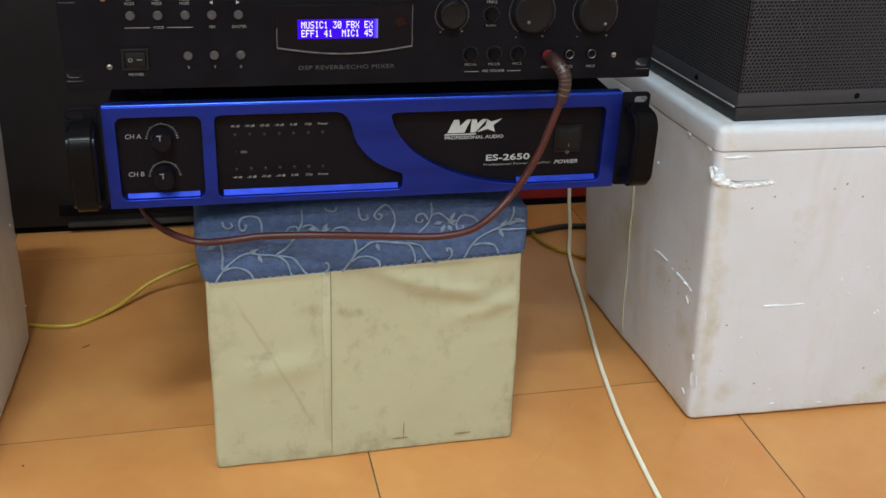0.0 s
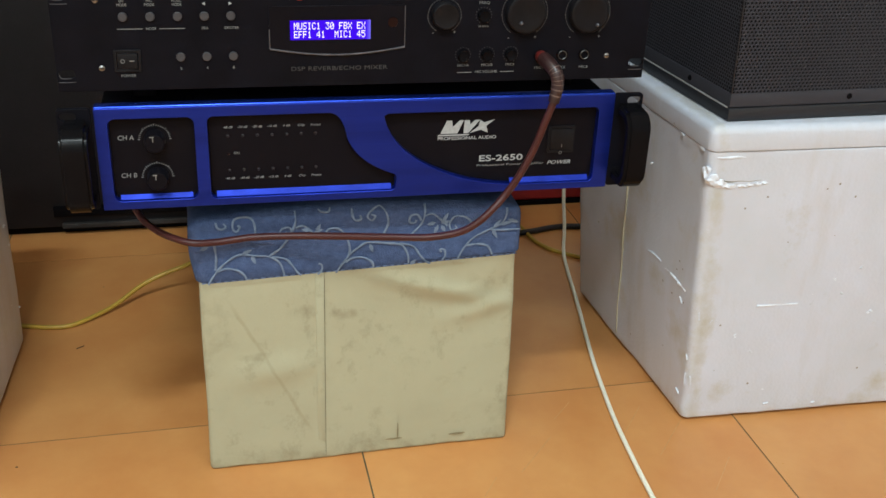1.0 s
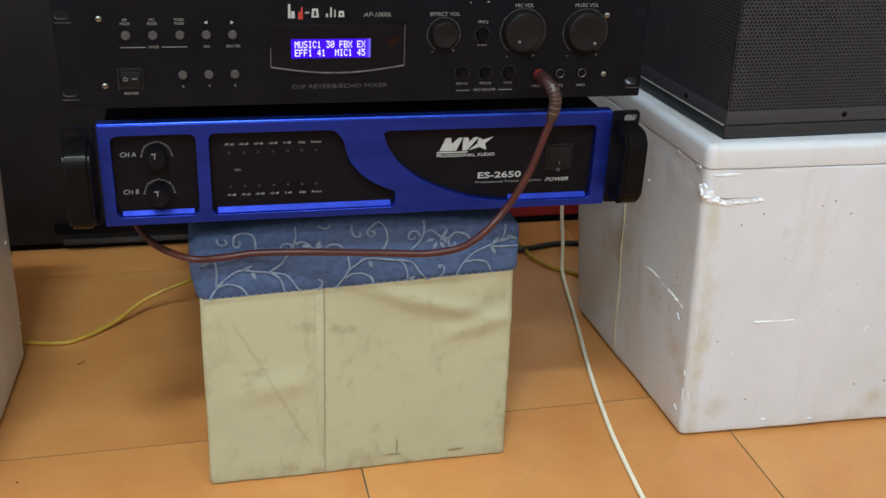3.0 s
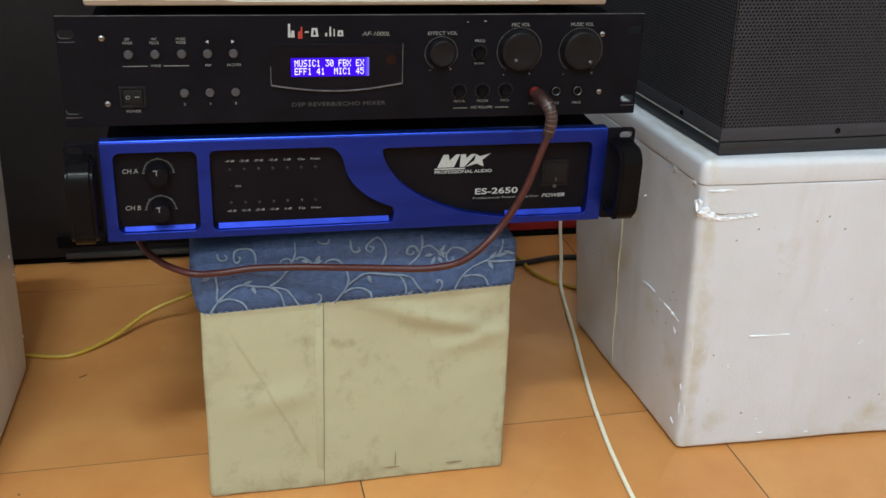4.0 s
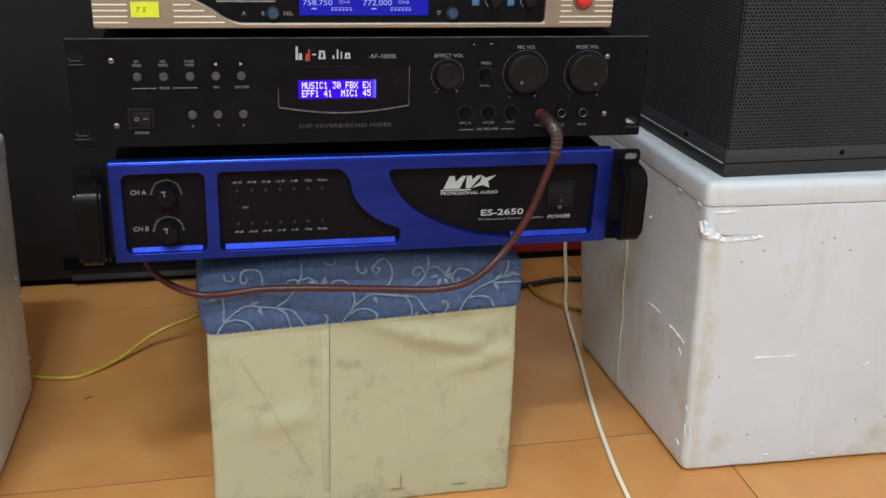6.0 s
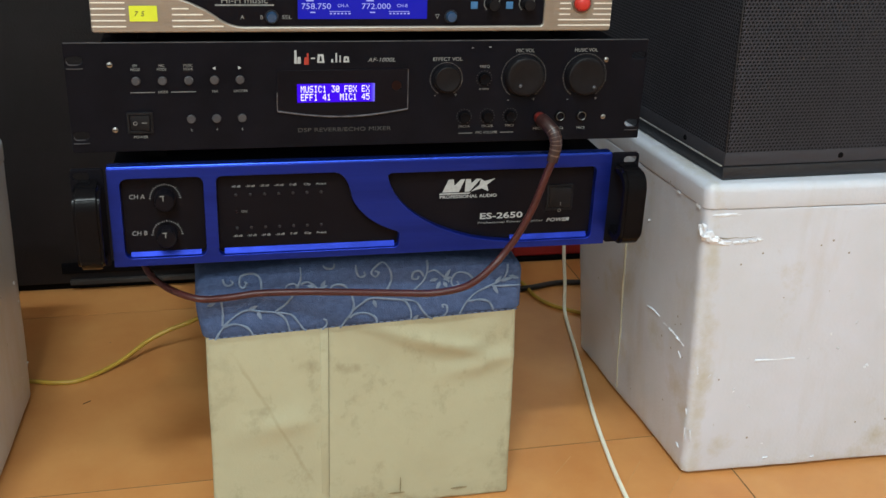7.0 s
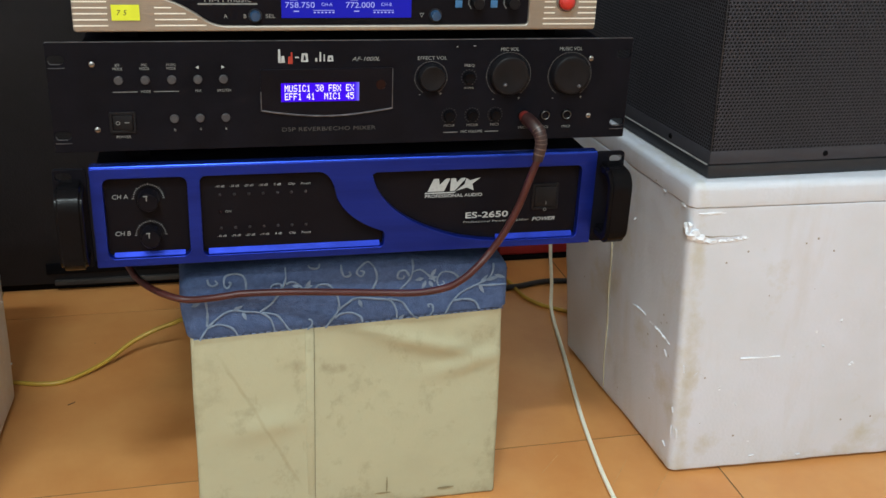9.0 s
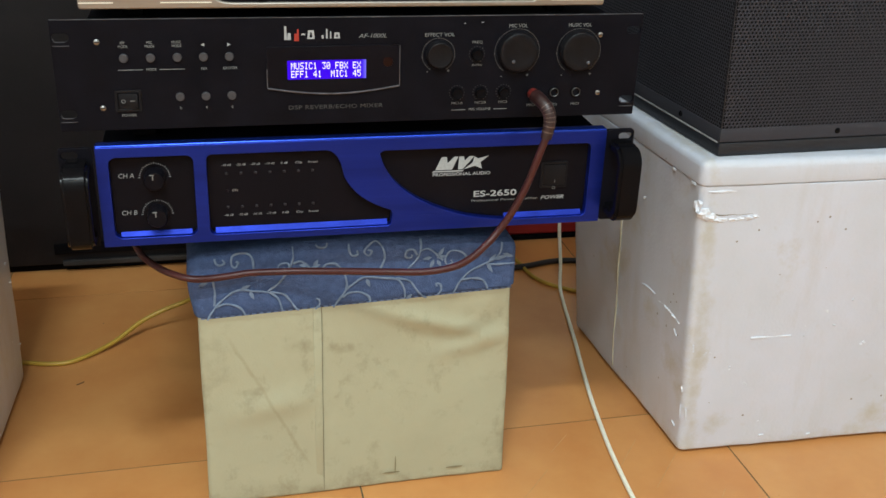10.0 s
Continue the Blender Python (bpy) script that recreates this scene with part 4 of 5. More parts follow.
# ---- cloth stool under the amplifier ----
def cloth_stool():
    st = thing("storage_stool", 0.005, 0.18, 0, "cream vinyl folding stool with a blue floral cloth lid, soiled", "stool")
    m = pose(0.005, 0.0285, 0, 0, 0, 1.2)
    w, d, h = 0.151, 0.30, 0.255

    def cushion(x0, x1, y0, y1, z0, z1, n, wave, soft_edge=0.004):
        """Soft box with faint creases and sags."""
        bm = block(x0, x1, y0, y1, z0, z1, soft_edge, 4)
        bmesh.ops.subdivide_edges(bm, edges=[e for e in bm.edges if e.calc_length() > 0.04], cuts=n, use_grid_fill=True)
        for v in bm.verts:
            p = v.co * 9
            v.co += Vector((2.0 * noise.noise(p + Vector((3, 0, 0))), noise.noise(p), 0.35 * noise.noise(p + Vector((0, 7, 0))))) * wave
        bm.transform(m)
        return bm

    bm = cushion(-w, w, 0, d, 0.0, h, 64, 0.0013)
    inv = m.inverted()
    for v in bm.verts:
        p = inv @ v.co
        # the sides draw in a little towards the lid
        if p.x < -0.12:
            v.co.x -= 0.0015
        if p.x > 0.12:
            v.co.x -= 0.0055 * p.z / 0.21
        if p.y < 0.02:
            # slanting folds below the lid and a long diagonal crease
            f = math.exp(-((p.z - 0.190 + 0.22 * (p.x - 0.06)) / 0.008) ** 2) * math.exp(-((p.x - 0.065) / 0.05) ** 2)
            g = math.exp(-((p.z - 0.176 + 0.25 * (p.x - 0.10)) / 0.007) ** 2) * math.exp(-((p.x - 0.10) / 0.035) ** 2)
            h = math.exp(-((p.z - 0.160 - 0.22 * (p.x - 0.11)) / 0.010) ** 2) * math.exp(-((p.x - 0.115) / 0.035) ** 2)
            k = math.exp(-((p.z - 0.110 - 0.12 * (p.x + 0.09)) / 0.014) ** 2) * math.exp(-((p.x + 0.085) / 0.035) ** 2)
            v.co += m.to_3x3() @ Vector((0, -0.0028 * f - 0.0022 * g - 0.0040 * h - 0.0035 * k, 0))
            if p.z < 0.012:
                v.co.z = max(0.0, v.co.z) + 0.0035 * max(0.0, noise.noise(Vector((p.x * 28, 4, 0))))
    part("body", bm, VINYL, st, "cream vinyl sides with grey smudges")
    dome = lambda x: 0.0085 * max(0.0, 1 - (x / 0.152) ** 2) - 0.0035 * max(0.0, x / 0.15)
    lid = cushion(-w - 0.001, w - 0.0015, -0.003, d + 0.003, 0.212, 0.2725, 30, 0.0008, 0.010)
    for v in lid.verts:
        p = inv @ v.co
        # padded top, and a skirt that hangs a little lower at one side
        v.co.z += dome(p.x) * min(1.0, max(0.0, (p.z - 0.240) / 0.03))
        if p.z < 0.22:
            v.co.z += (p.x * 0.030) - 0.001
        if p.x < -0.13:
            v.co.x -= 0.0080 * math.sin(math.pi * min(1.0, max(0.0, (p.z - 0.200) / 0.100))) * min(1.0, (-0.13 - p.x) / 0.02)
    lid = part("lid", lid, CLOTH, st, "blue woven cloth lid with pale scrolls")
    # vertical joint strip on the front
    bm = block(-0.0475, -0.0395, -0.0005, 0.003, 0.004, 0.214, 0.0006)
    bm.transform(m)
    part("seam_strip", bm, VINYL, st, "folded vinyl joint")
    bm = block(-0.03965, -0.03935, -0.0010, 0.003, 0.004, 0.214, 0.0002)
    bm.transform(m)
    part("seam_line", bm, SEAM_DARK, st)
    for x, z, sx, sz in ((0.0335, 0.026, 0.0007, 0.011), (0.029, 0.0165, 0.009, 0.0012), (0.096, 0.0145, 0.010, 0.0013)):
        bm = bmesh.new()
        n = 14
        q = [bm.verts.new(m @ Vector((x + sx * math.cos(6.283 * k / n) * (0.8 + 0.3 * random.random()), -0.0017, z + sz * math.sin(6.283 * k / n) * (0.8 + 0.3 * random.random())))) for k in range(n)]
        bm.faces.new(q)
        part("stain", bm, STAIN, st, "grey-brown smudge", smooth=False)

    # woven scrolls on the lid's front, raised threads
    def recede(x, z):
        """How far the lid's rounded upper edge lies behind its front at this height."""
        up = z - (0.2725 + dome(x) - 0.010)
        return 0.0 if up <= 0 else 0.010 - math.sqrt(max(0.0, 0.0001 - min(up, 0.0098) ** 2))

    def scroll(*pts, width=0.0013):
        """A woven thread through points given in millimetres on the lid's front."""
        path = [p for p in smooth_path([(x / 1000, 0, z / 1000) for x, z in pts], 7) if p.z < 0.2720 + dome(p.x) - 0.0012]
        if len(path) < 3:
            return
        bm = bmesh.new()
        rows = []
        for i, p in enumerate(path):
            dd = (path[min(i + 1, len(path) - 1)] - path[max(i - 1, 0)]).normalized()
            s = Vector((-dd.z, 0, dd.x))
            ww = width * (0.75 + 0.4 * noise.noise(p * 160))
            rows.append([bm.verts.new(m @ (p + s * a + Vector((0, y + recede(p.x, p.z), 0)))) for a, y in ((-ww, -0.0045), (-ww * 0.5, -0.0048), (ww * 0.5, -0.0048), (ww, -0.0045))])
        for a, b in zip(rows, rows[1:]):
            for k in range(3):
                bm.faces.new((a[k], a[k + 1], b[k + 1], b[k]))
        bmesh.ops.recalc_face_normals(bm, faces=bm.faces)
        part("scroll", bm, CLOTH_PRINT, lid)

    def leaf(x, z, a, l=0.010, wd=0.0022):
        ca, sa = math.cos(radians(a)), math.sin(radians(a))
        bm = bmesh.new()
        q = []
        if z + max(0.0, sa * l) > 0.2640 + dome(x):
            return
        for u, v in ((0, 0), (0.35, 1), (0.7, 0.75), (1, 0), (0.7, -0.75), (0.35, -1)):
            q.append(bm.verts.new(m @ Vector((x + ca * u * l - sa * v * wd, -0.0048, z + sa * u * l + ca * v * wd))))
        bm.faces.new(q)
        part("leaf_motif", bm, CLOTH_PRINT, lid, smooth=False)

    scroll((-144, 211), (-138, 221), (-129, 231), (-116, 239), (-101, 237), (-89, 235), (-80, 228), (-76, 215))
    scroll((-137, 223), (-127, 226), (-117, 223), (-112, 218), (-110, 213))
    scroll((-137, 250), (-136, 238), (-137, 225))
    scroll((-87, 235), (-75, 232), (-69, 225), (-64, 217), (-61, 214))
    scroll((-89, 236), (-79, 243), (-72, 252))
    scroll((-66, 288), (-65, 269), (-68, 260), (-73, 252))
    scroll((-68, 259), (-71, 263), (-77, 262), (-79, 258), (-75, 256), (-73, 259))
    scroll((-65, 262), (-59, 264), (-53, 260), (-47, 252))
    scroll((-39, 254), (-35, 259), (-27, 259), (-21, 253), (-17, 243), (-17, 232), (-25, 220), (-29, 214))
    scroll((-135, 279), (-134, 268), (-130, 265), (-126, 267), (-128, 270))
    scroll((-101, 254), (-101, 267), (-104, 273), (-112, 274), (-119, 272), (-120, 265), (-117, 262), (-114, 266), (-116, 268))
    scroll((-47, 281), (-42, 276), (-35, 276), (-33, 283))
    scroll((-14, 284), (-14, 272), (-11, 266), (-6, 267), (-7, 271))
    scroll((-46, 214), (-42, 218), (-42, 223), (-45, 225))
    scroll((-17, 232), (-9, 238), (0, 243), (18, 241), (32, 238), (38, 228), (39, 219))
    scroll((30, 240), (43, 236), (50, 226), (56, 219), (60, 217))
    scroll((-20, 224), (-14, 228), (-4, 228), (4, 223), (6, 217))
    scroll((14, 249), (19, 261), (17, 272), (11, 278), (3, 274), (0, 269), (4, 265), (7, 269), (3, 271))
    scroll((38, 246), (49, 257), (53, 267), (53, 283))
    scroll((50, 262), (46, 268), (40, 267), (39, 261), (44, 260), (45, 263))
    scroll((53, 266), (60, 268), (67, 263), (75, 255))
    scroll((98, 251), (97, 258), (91, 263), (82, 264), (77, 257), (79, 250), (84, 252), (82, 255))
    scroll((71, 219), (74, 224), (73, 230), (69, 231), (70, 228))
    scroll((86, 219), (92, 231), (101, 241), (115, 248), (126, 253), (131, 260), (133, 274))
    scroll((94, 233), (105, 234), (115, 231), (120, 222))
    scroll((117, 248), (127, 247), (146, 247))
    scroll((104, 280), (110, 276), (116, 281))
    for x, z, a, l in ((-47, 257, 60, 9), (-49, 257, 15, 9), (-50, 257, -70, 9), (-52, 259, 170, 8), (-114, 239, 25, 11), (-105, 238, -70, 10), (-112, 274, 10, 12), (2, 242, -70, 10), (8, 277, 60, 7), (12, 277, 10, 9), (70, 259, 60, 11), (68, 258, 10, 10), (66, 257, -110, 11), (64, 259, 190, 9), (69, 256, -60, 8), (118, 249, -60, 12), (119, 249, 50, 12), (124, 252, 15, 16), (133, 258, -20, 12), (40, 217, 40, 8), (-151, 262, 80, 10), (-151, 256, -10, 13), (-150, 246, 20, 9)):
        leaf(x / 1000, z / 1000, a, l / 1000, 0.0019)
    # hem stitches
    for k in range(45):
        x = -0.150 + 0.0066 * k
        bm = block(x, x + 0.004, -0.0046, -0.0035, 0.2165 + x * 0.030, 0.2171 + x * 0.030, 0)
        bm.transform(m)
        part("stitch", bm, STITCH, lid, smooth=False)
    return st


cloth_stool()


# ---- polystyrene boxes ----
def foam_shell(bottom, top, z0, z1, bevel, cuts, wave, seed, rim=0.002, foot=0.006):
    """Tapered block between two quadrilaterals, edges rounded, faces slightly uneven."""
    bm = bmesh.new()
    lo = [bm.verts.new((x, y, z0)) for x, y in bottom]
    hi = [bm.verts.new((x, y, z1)) for x, y in top]
    bm.faces.new(lo[::-1]), bm.faces.new(hi)
    for k in range(4):
        bm.faces.new((lo[k], lo[(k + 1) % 4], hi[(k + 1) % 4], hi[k]))
    bmesh.ops.recalc_face_normals(bm, faces=bm.faces)
    for pick, amount in ((lambda e: abs(e.verts[0].co.z - e.verts[1].co.z) > 0.005, bevel * 1.3), (lambda e: all(abs(v.co.z - z1) < 1e-5 for v in e.verts), rim), (lambda e: all(abs(v.co.z - z0) < 1e-5 for v in e.verts), foot)):
        bmesh.ops.bevel(bm, geom=[e for e in bm.edges if pick(e) and e.calc_face_angle(0) > 0.6], offset=amount, segments=4, affect="EDGES", profile=0.5)
    bmesh.ops.subdivide_edges(bm, edges=[e for e in bm.edges if e.calc_length() > 0.05], cuts=cuts, use_grid_fill=True)
    for v in bm.verts:
        p = v.co * 8 + Vector((seed, 0, 0))
        q = v.co * 42 + Vector((0, seed, 3))
        dent = max(0.0, noise.noise(v.co * 19 + Vector((seed, 7, 0))) - 0.25)
        v.co += Vector((noise.noise(q), noise.noise(q + Vector((0, 5, 0))), 0.3 * noise.noise(q + Vector((0, 0, 9))))) * wave * (0.3 + 1.2 * dent)
        v.co += Vector((noise.noise(p), noise.noise(p + Vector((0, 5, 0))), 0.3 * noise.noise(p + Vector((0, 0, 9))))) * wave
        v.co.z = max(v.co.z, z0)
    return bm


def ridge(parent, name, pts, r, mat, label=""):
    """Row of small uneven crumbs and lifted flakes along a line, sunk into the face."""
    path = smooth_path(pts, max(3, int(4 * sum((Vector(a) - Vector(b)).length for a, b in zip(pts, pts[1:])) / (r * 2 * len(pts)))))
    bm = bmesh.new()
    for p in path:
        if random.random() < 0.45:
            continue
        k = 0.35 + 1.1 * random.random() ** 2
        vs = bmesh.ops.create_icosphere(bm, subdivisions=1, radius=r * k)["verts"]
        s = Vector((0.8 + 1.2 * random.random(), 0.6, 0.6 + 0.5 * random.random()))
        for v in vs:
            v.co = Vector((v.co.x * s.x, v.co.y * s.y, v.co.z * s.z)) * (0.8 + 0.5 * random.random()) + p + Vector((0, 0, random.uniform(-0.4, 0.4) * r))
    return part(name, bm, mat, parent, label)


def welt(parent, name, pts, r, mat, label=""):
    """Thin lifted fold of tape, uneven along its length."""
    k0 = random.random() * 50
    return part(name, tube(pts, lambda t: r * (0.35 + 0.75 * abs(noise.noise(Vector((t * 7 + k0, r * 900, 1)))) + 0.3 * math.sin(math.pi * t)), 7, 6), mat, parent, label)


def foam_box_right():
    z_seam, z_top = 0.3165, 0.3420
    bot = [(0.3550, 0.0290), (0.8300, 0.0210), (0.8350, 0.3250), (0.3365, 0.3260)]
    top = [(0.3325, 0.0255), (0.8500, 0.0120), (0.8550, 0.3420), (0.3080, 0.3450)]
    mid = [tuple(a + (b - a) * z_seam / z_top for a, b in zip(p, q)) for p, q in zip(bot, top)]
    box = thing("foam_box", 0.59, 0.18, 0, "white polystyrene box with a lid, scuffed and dirty, under the loudspeaker", "foam box", "polystyrene boxes")
    part("body", foam_shell(bot, mid, 0.0030, z_seam - 0.0003, 0.0060, 64, 0.0018, 0, 0.0014, 0.004), FOAM, box, "white foam body, tape-wrapped, with stains")
    # unseen inset slab, added and darkened for a contact shadow under the body
    part("foot", block(0.364, 0.825, 0.036, 0.318, 0.0, 0.006, 0.001), FOAM_SHADE, box, "added recessed foot, dark for the contact shade")
    part("lid", foam_shell(mid, top, z_seam + 0.0003, z_top, 0.0065, 48, 0.0014, 4, 0.008, 0.0012), FOAM, box, "white foam lid")
    f = lambda u, z: Vector((0.3555 + (0.3345 - 0.3555) * z / z_top + u, 0.0290 - 0.0020 * z / z_top - u * 0.0169 - 0.0006, z))
    s = lambda u, z: Vector((0.3550 - 0.0225 * z / z_top - (0.0185 + 0.006 * z / z_top) * u / 0.297 - 0.0006, 0.0290 + u, z))
    # torn corner below the lid: lifted flap, crumbs and a crack with painted shade
    def flake(p, sx, sy, sz, label=""):
        bm = bmesh.new()
        for v in bmesh.ops.create_icosphere(bm, subdivisions=2, radius=1)["verts"]:
            q = v.co * (0.85 + 0.75 * noise.noise(v.co * 2.6 + p * 90))
            v.co = Vector((q.x * sx * 1.35, q.y * sy * 1.5, q.z * sz * 1.3)) + p
        part("torn_foam", bm, FOAM_BARE, box, label, smooth=False)

    flake(s(0.001, 0.2945), 0.0030, 0.0036, 0.0062, "torn white foam flap")
    flake(f(0.003, 0.2880), 0.0050, 0.0028, 0.0052, "torn white foam flap")
    flake(f(0.011, 0.2835), 0.0060, 0.0022, 0.0036)
    for u, z, w in ((0.022, 0.2805, 0.006), (0.033, 0.2802, 0.004), (0.040, 0.2808, 0.0055), (0.050, 0.2815, 0.004), (0.058, 0.2825, 0.003)):
        flake(f(u, z), w, 0.0014, 0.0021)
    part("crack", tube([f(0.012, 0.2866), f(0.022, 0.2850), f(0.032, 0.2856), f(0.042, 0.2848), f(0.056, 0.2860)], lambda t: 0.0009 - 0.0006 * t, 7, 6), FOAM_SHADE, box, "crack in the foam, its shade painted grey")
    flake(f(0.020, 0.3105), 0.012, 0.0010, 0.0012)
    for u, z in ((0.012, 0.3148), (0.052, 0.3152)):
        flake(s(u, z), 0.0008, 0.0030, 0.0016)
    ridge(box, "scratch", [f(0.070, 0.1425), f(0.090, 0.1420), f(0.108, 0.1420)], 0.0013, FOAM_BARE, "raised white scratch")
    for u, z, l in ((0.018, 0.128, 0.006), (0.026, 0.127, 0.005), (0.20, 0.125, 0.004), (0.128, 0.150, 0.003), (0.045, 0.105, 0.003), (0.085, 0.035, 0.004), (0.150, 0.168, 0.003)):
        ridge(box, "scratch", [f(u, z), f(u + l * 0.5, z + 0.003), f(u + l, z + 0.001)], 0.0014, FOAM_BARE)
    for u, z, du, dz in ((0.030, 0.142, -0.006, -0.006), (0.004, 0.062, 0.0, -0.016), (0.005, 0.085, -0.002, -0.006), (0.020, 0.032, -0.006, -0.004), (0.110, 0.262, 0.004, -0.004)):
        welt(box, "tape_crease", [s(u, z), s(u + du * 0.5, z + dz * 0.4), s(u + du, z + dz)], 0.0013, TAPE, "clear tape crease, pale for its glint")
    # this crease takes the bright foam white as a painted glint
    welt(box, "tape_crease", [s(0.106, 0.1585), s(0.092, 0.1610), s(0.0755, 0.1605)], 0.0014, FOAM_BARE, "clear tape crease, pale for its glint")
    ridge(box, "torn_edge", [s(0.065, 0.1570), s(0.0445, 0.1575), s(0.0324, 0.1560), s(0.019, 0.1535)], 0.0009, FOAM_BARE, "row of loosened foam beads")
    # small pale glossy welts added as glints on the front
    for u, z, du, dz in ((0.016, 0.126, 0.005, 0.005), (0.022, 0.128, 0.006, -0.003), (0.046, 0.108, 0.003, 0.002), (0.128, 0.140, 0.004, 0.004), (0.162, 0.152, 0.004, -0.002), (0.120, 0.215, 0.003, 0.003), (0.066, 0.088, 0.004, -0.004), (0.180, 0.180, 0.003, 0.003), (0.002, 0.060, 0.001, -0.014), (0.004, 0.140, 0.001, -0.010), (0.092, 0.016, 0.006, 0.001), (0.150, 0.012, 0.005, 0.001)):
        welt(box, "tape_glint", [f(u, z), f(u + du * 0.5, z + dz * 0.3), f(u + du, z + dz)], 0.0015, TAPE, "small bit of clear tape added as a glint")
    part("scratch", tube([p - Vector((0, 0.0009, 0)) for p in (f(0.068, 0.1430), f(0.082, 0.1427), f(0.096, 0.1428), f(0.114, 0.1424))], lambda t: 0.0013 - 0.0003 * t, 7, 6), FOAM_BARE, box, "raised shiny scratch")
    part("tape_edge", tube([s(0.162, 0.305), s(0.1665, 0.26), s(0.1650, 0.2), s(0.1690, 0.15), s(0.1700, 0.1), s(0.1745, 0.05), s(0.1740, 0.012)], lambda t: 0.0012 + 0.0005 * noise.noise(Vector((t * 9, 2, 0))), 6, 6), SEAM_TAPE, box, "clear tape edge running down the side")
    return box


def foam_box_left():
    bot = [(-0.8300, 0.0000), (-0.3735, 0.0000), (-0.3585, 0.3060), (-0.8300, 0.3060)]
    top = [(-0.8400, -0.0080), (-0.3670, -0.0080), (-0.3535, 0.3100), (-0.8400, 0.3100)]
    z_seam, z_top = 0.2960, 0.3230
    mid = [tuple(a + (b - a) * z_seam / z_top for a, b in zip(p, q)) for p, q in zip(bot, top)]
    box = thing("foam_box", -0.6, 0.09, 0, "white polystyrene box with a lid, its side speckled and shaded", "foam box", "polystyrene boxes")
    part("body", foam_shell(bot, mid, 0.0030, z_seam - 0.0006, 0.009, 22, 0.0016, 11), FOAM, box, "white foam body")
    # inset slab added here too, dark so the box's lower edge reads shaded
    part("foot", block(-0.825, -0.379, 0.006, 0.300, 0.0, 0.006, 0.001), FOAM_SHADE, box, "added recessed foot, dark for the contact shade")
    part("lid", foam_shell(mid, top, z_seam + 0.0006, z_top, 0.007, 12, 0.0012, 15, 0.007, 0.0016), FOAM, box, "white foam lid")
    s = lambda u, z: Vector((-0.3585 - 0.0150 * u / 0.306 - 0.0004, 0.3060 - u, z))
    for k in range(24):
        u, z = 0.006 + 0.045 * random.random(), 0.03 + 0.2 * random.random()
        ridge(box, "scratch", [s(u, z), s(u + 0.001, z + 0.002), s(u + 0.001, z + 0.005)], 0.0015, FOAM_BARE)
    ridge(box, "tape_edge", [s(0.004, 0.128), s(0.020, 0.118), s(0.032, 0.106)], 0.0008, TAPE, "clear tape edge")
    return box


foam_box_right()
foam_box_left()


# ---- loudspeaker on the foam box ----
def perforated(w, h, pitch, row, hole, m, thick=0.0012):
    """Sheet of w by h with staggered round holes as real openings; returns a mesh."""
    nx, nz = int(w / pitch), int(h / row)
    verts, faces = [], []
    ang = [math.pi / 6 + k * math.pi / 3 for k in range(6)]
    hr = pitch / math.sqrt(3)
    for j in range(nz):
        for i in range(nx):
            cx, cz = (i + 0.5 + 0.5 * (j % 2)) * pitch, (j + 0.5) * row
            if cx > w - pitch * 0.5:
                continue
            b = len(verts)
            sz = row / (pitch * 0.8660254)
            verts += [(cx + hr * math.cos(a), 0, cz + hr * math.sin(a) * sz) for a in ang]
            verts += [(cx + hole * math.cos(a), 0, cz + hole * math.sin(a)) for a in ang]
            verts += [(cx + hole * math.cos(a), thick, cz + hole * math.sin(a)) for a in ang]
            for k in range(6):
                n = (k + 1) % 6
                faces.append((b + k, b + n, b + 6 + n, b + 6 + k))
                faces.append((b + 6 + k, b + 6 + n, b + 12 + n, b + 12 + k))
    me = bpy.data.meshes.new("grille")
    me.from_pydata(verts, [], faces)
    me.transform(m)
    return me


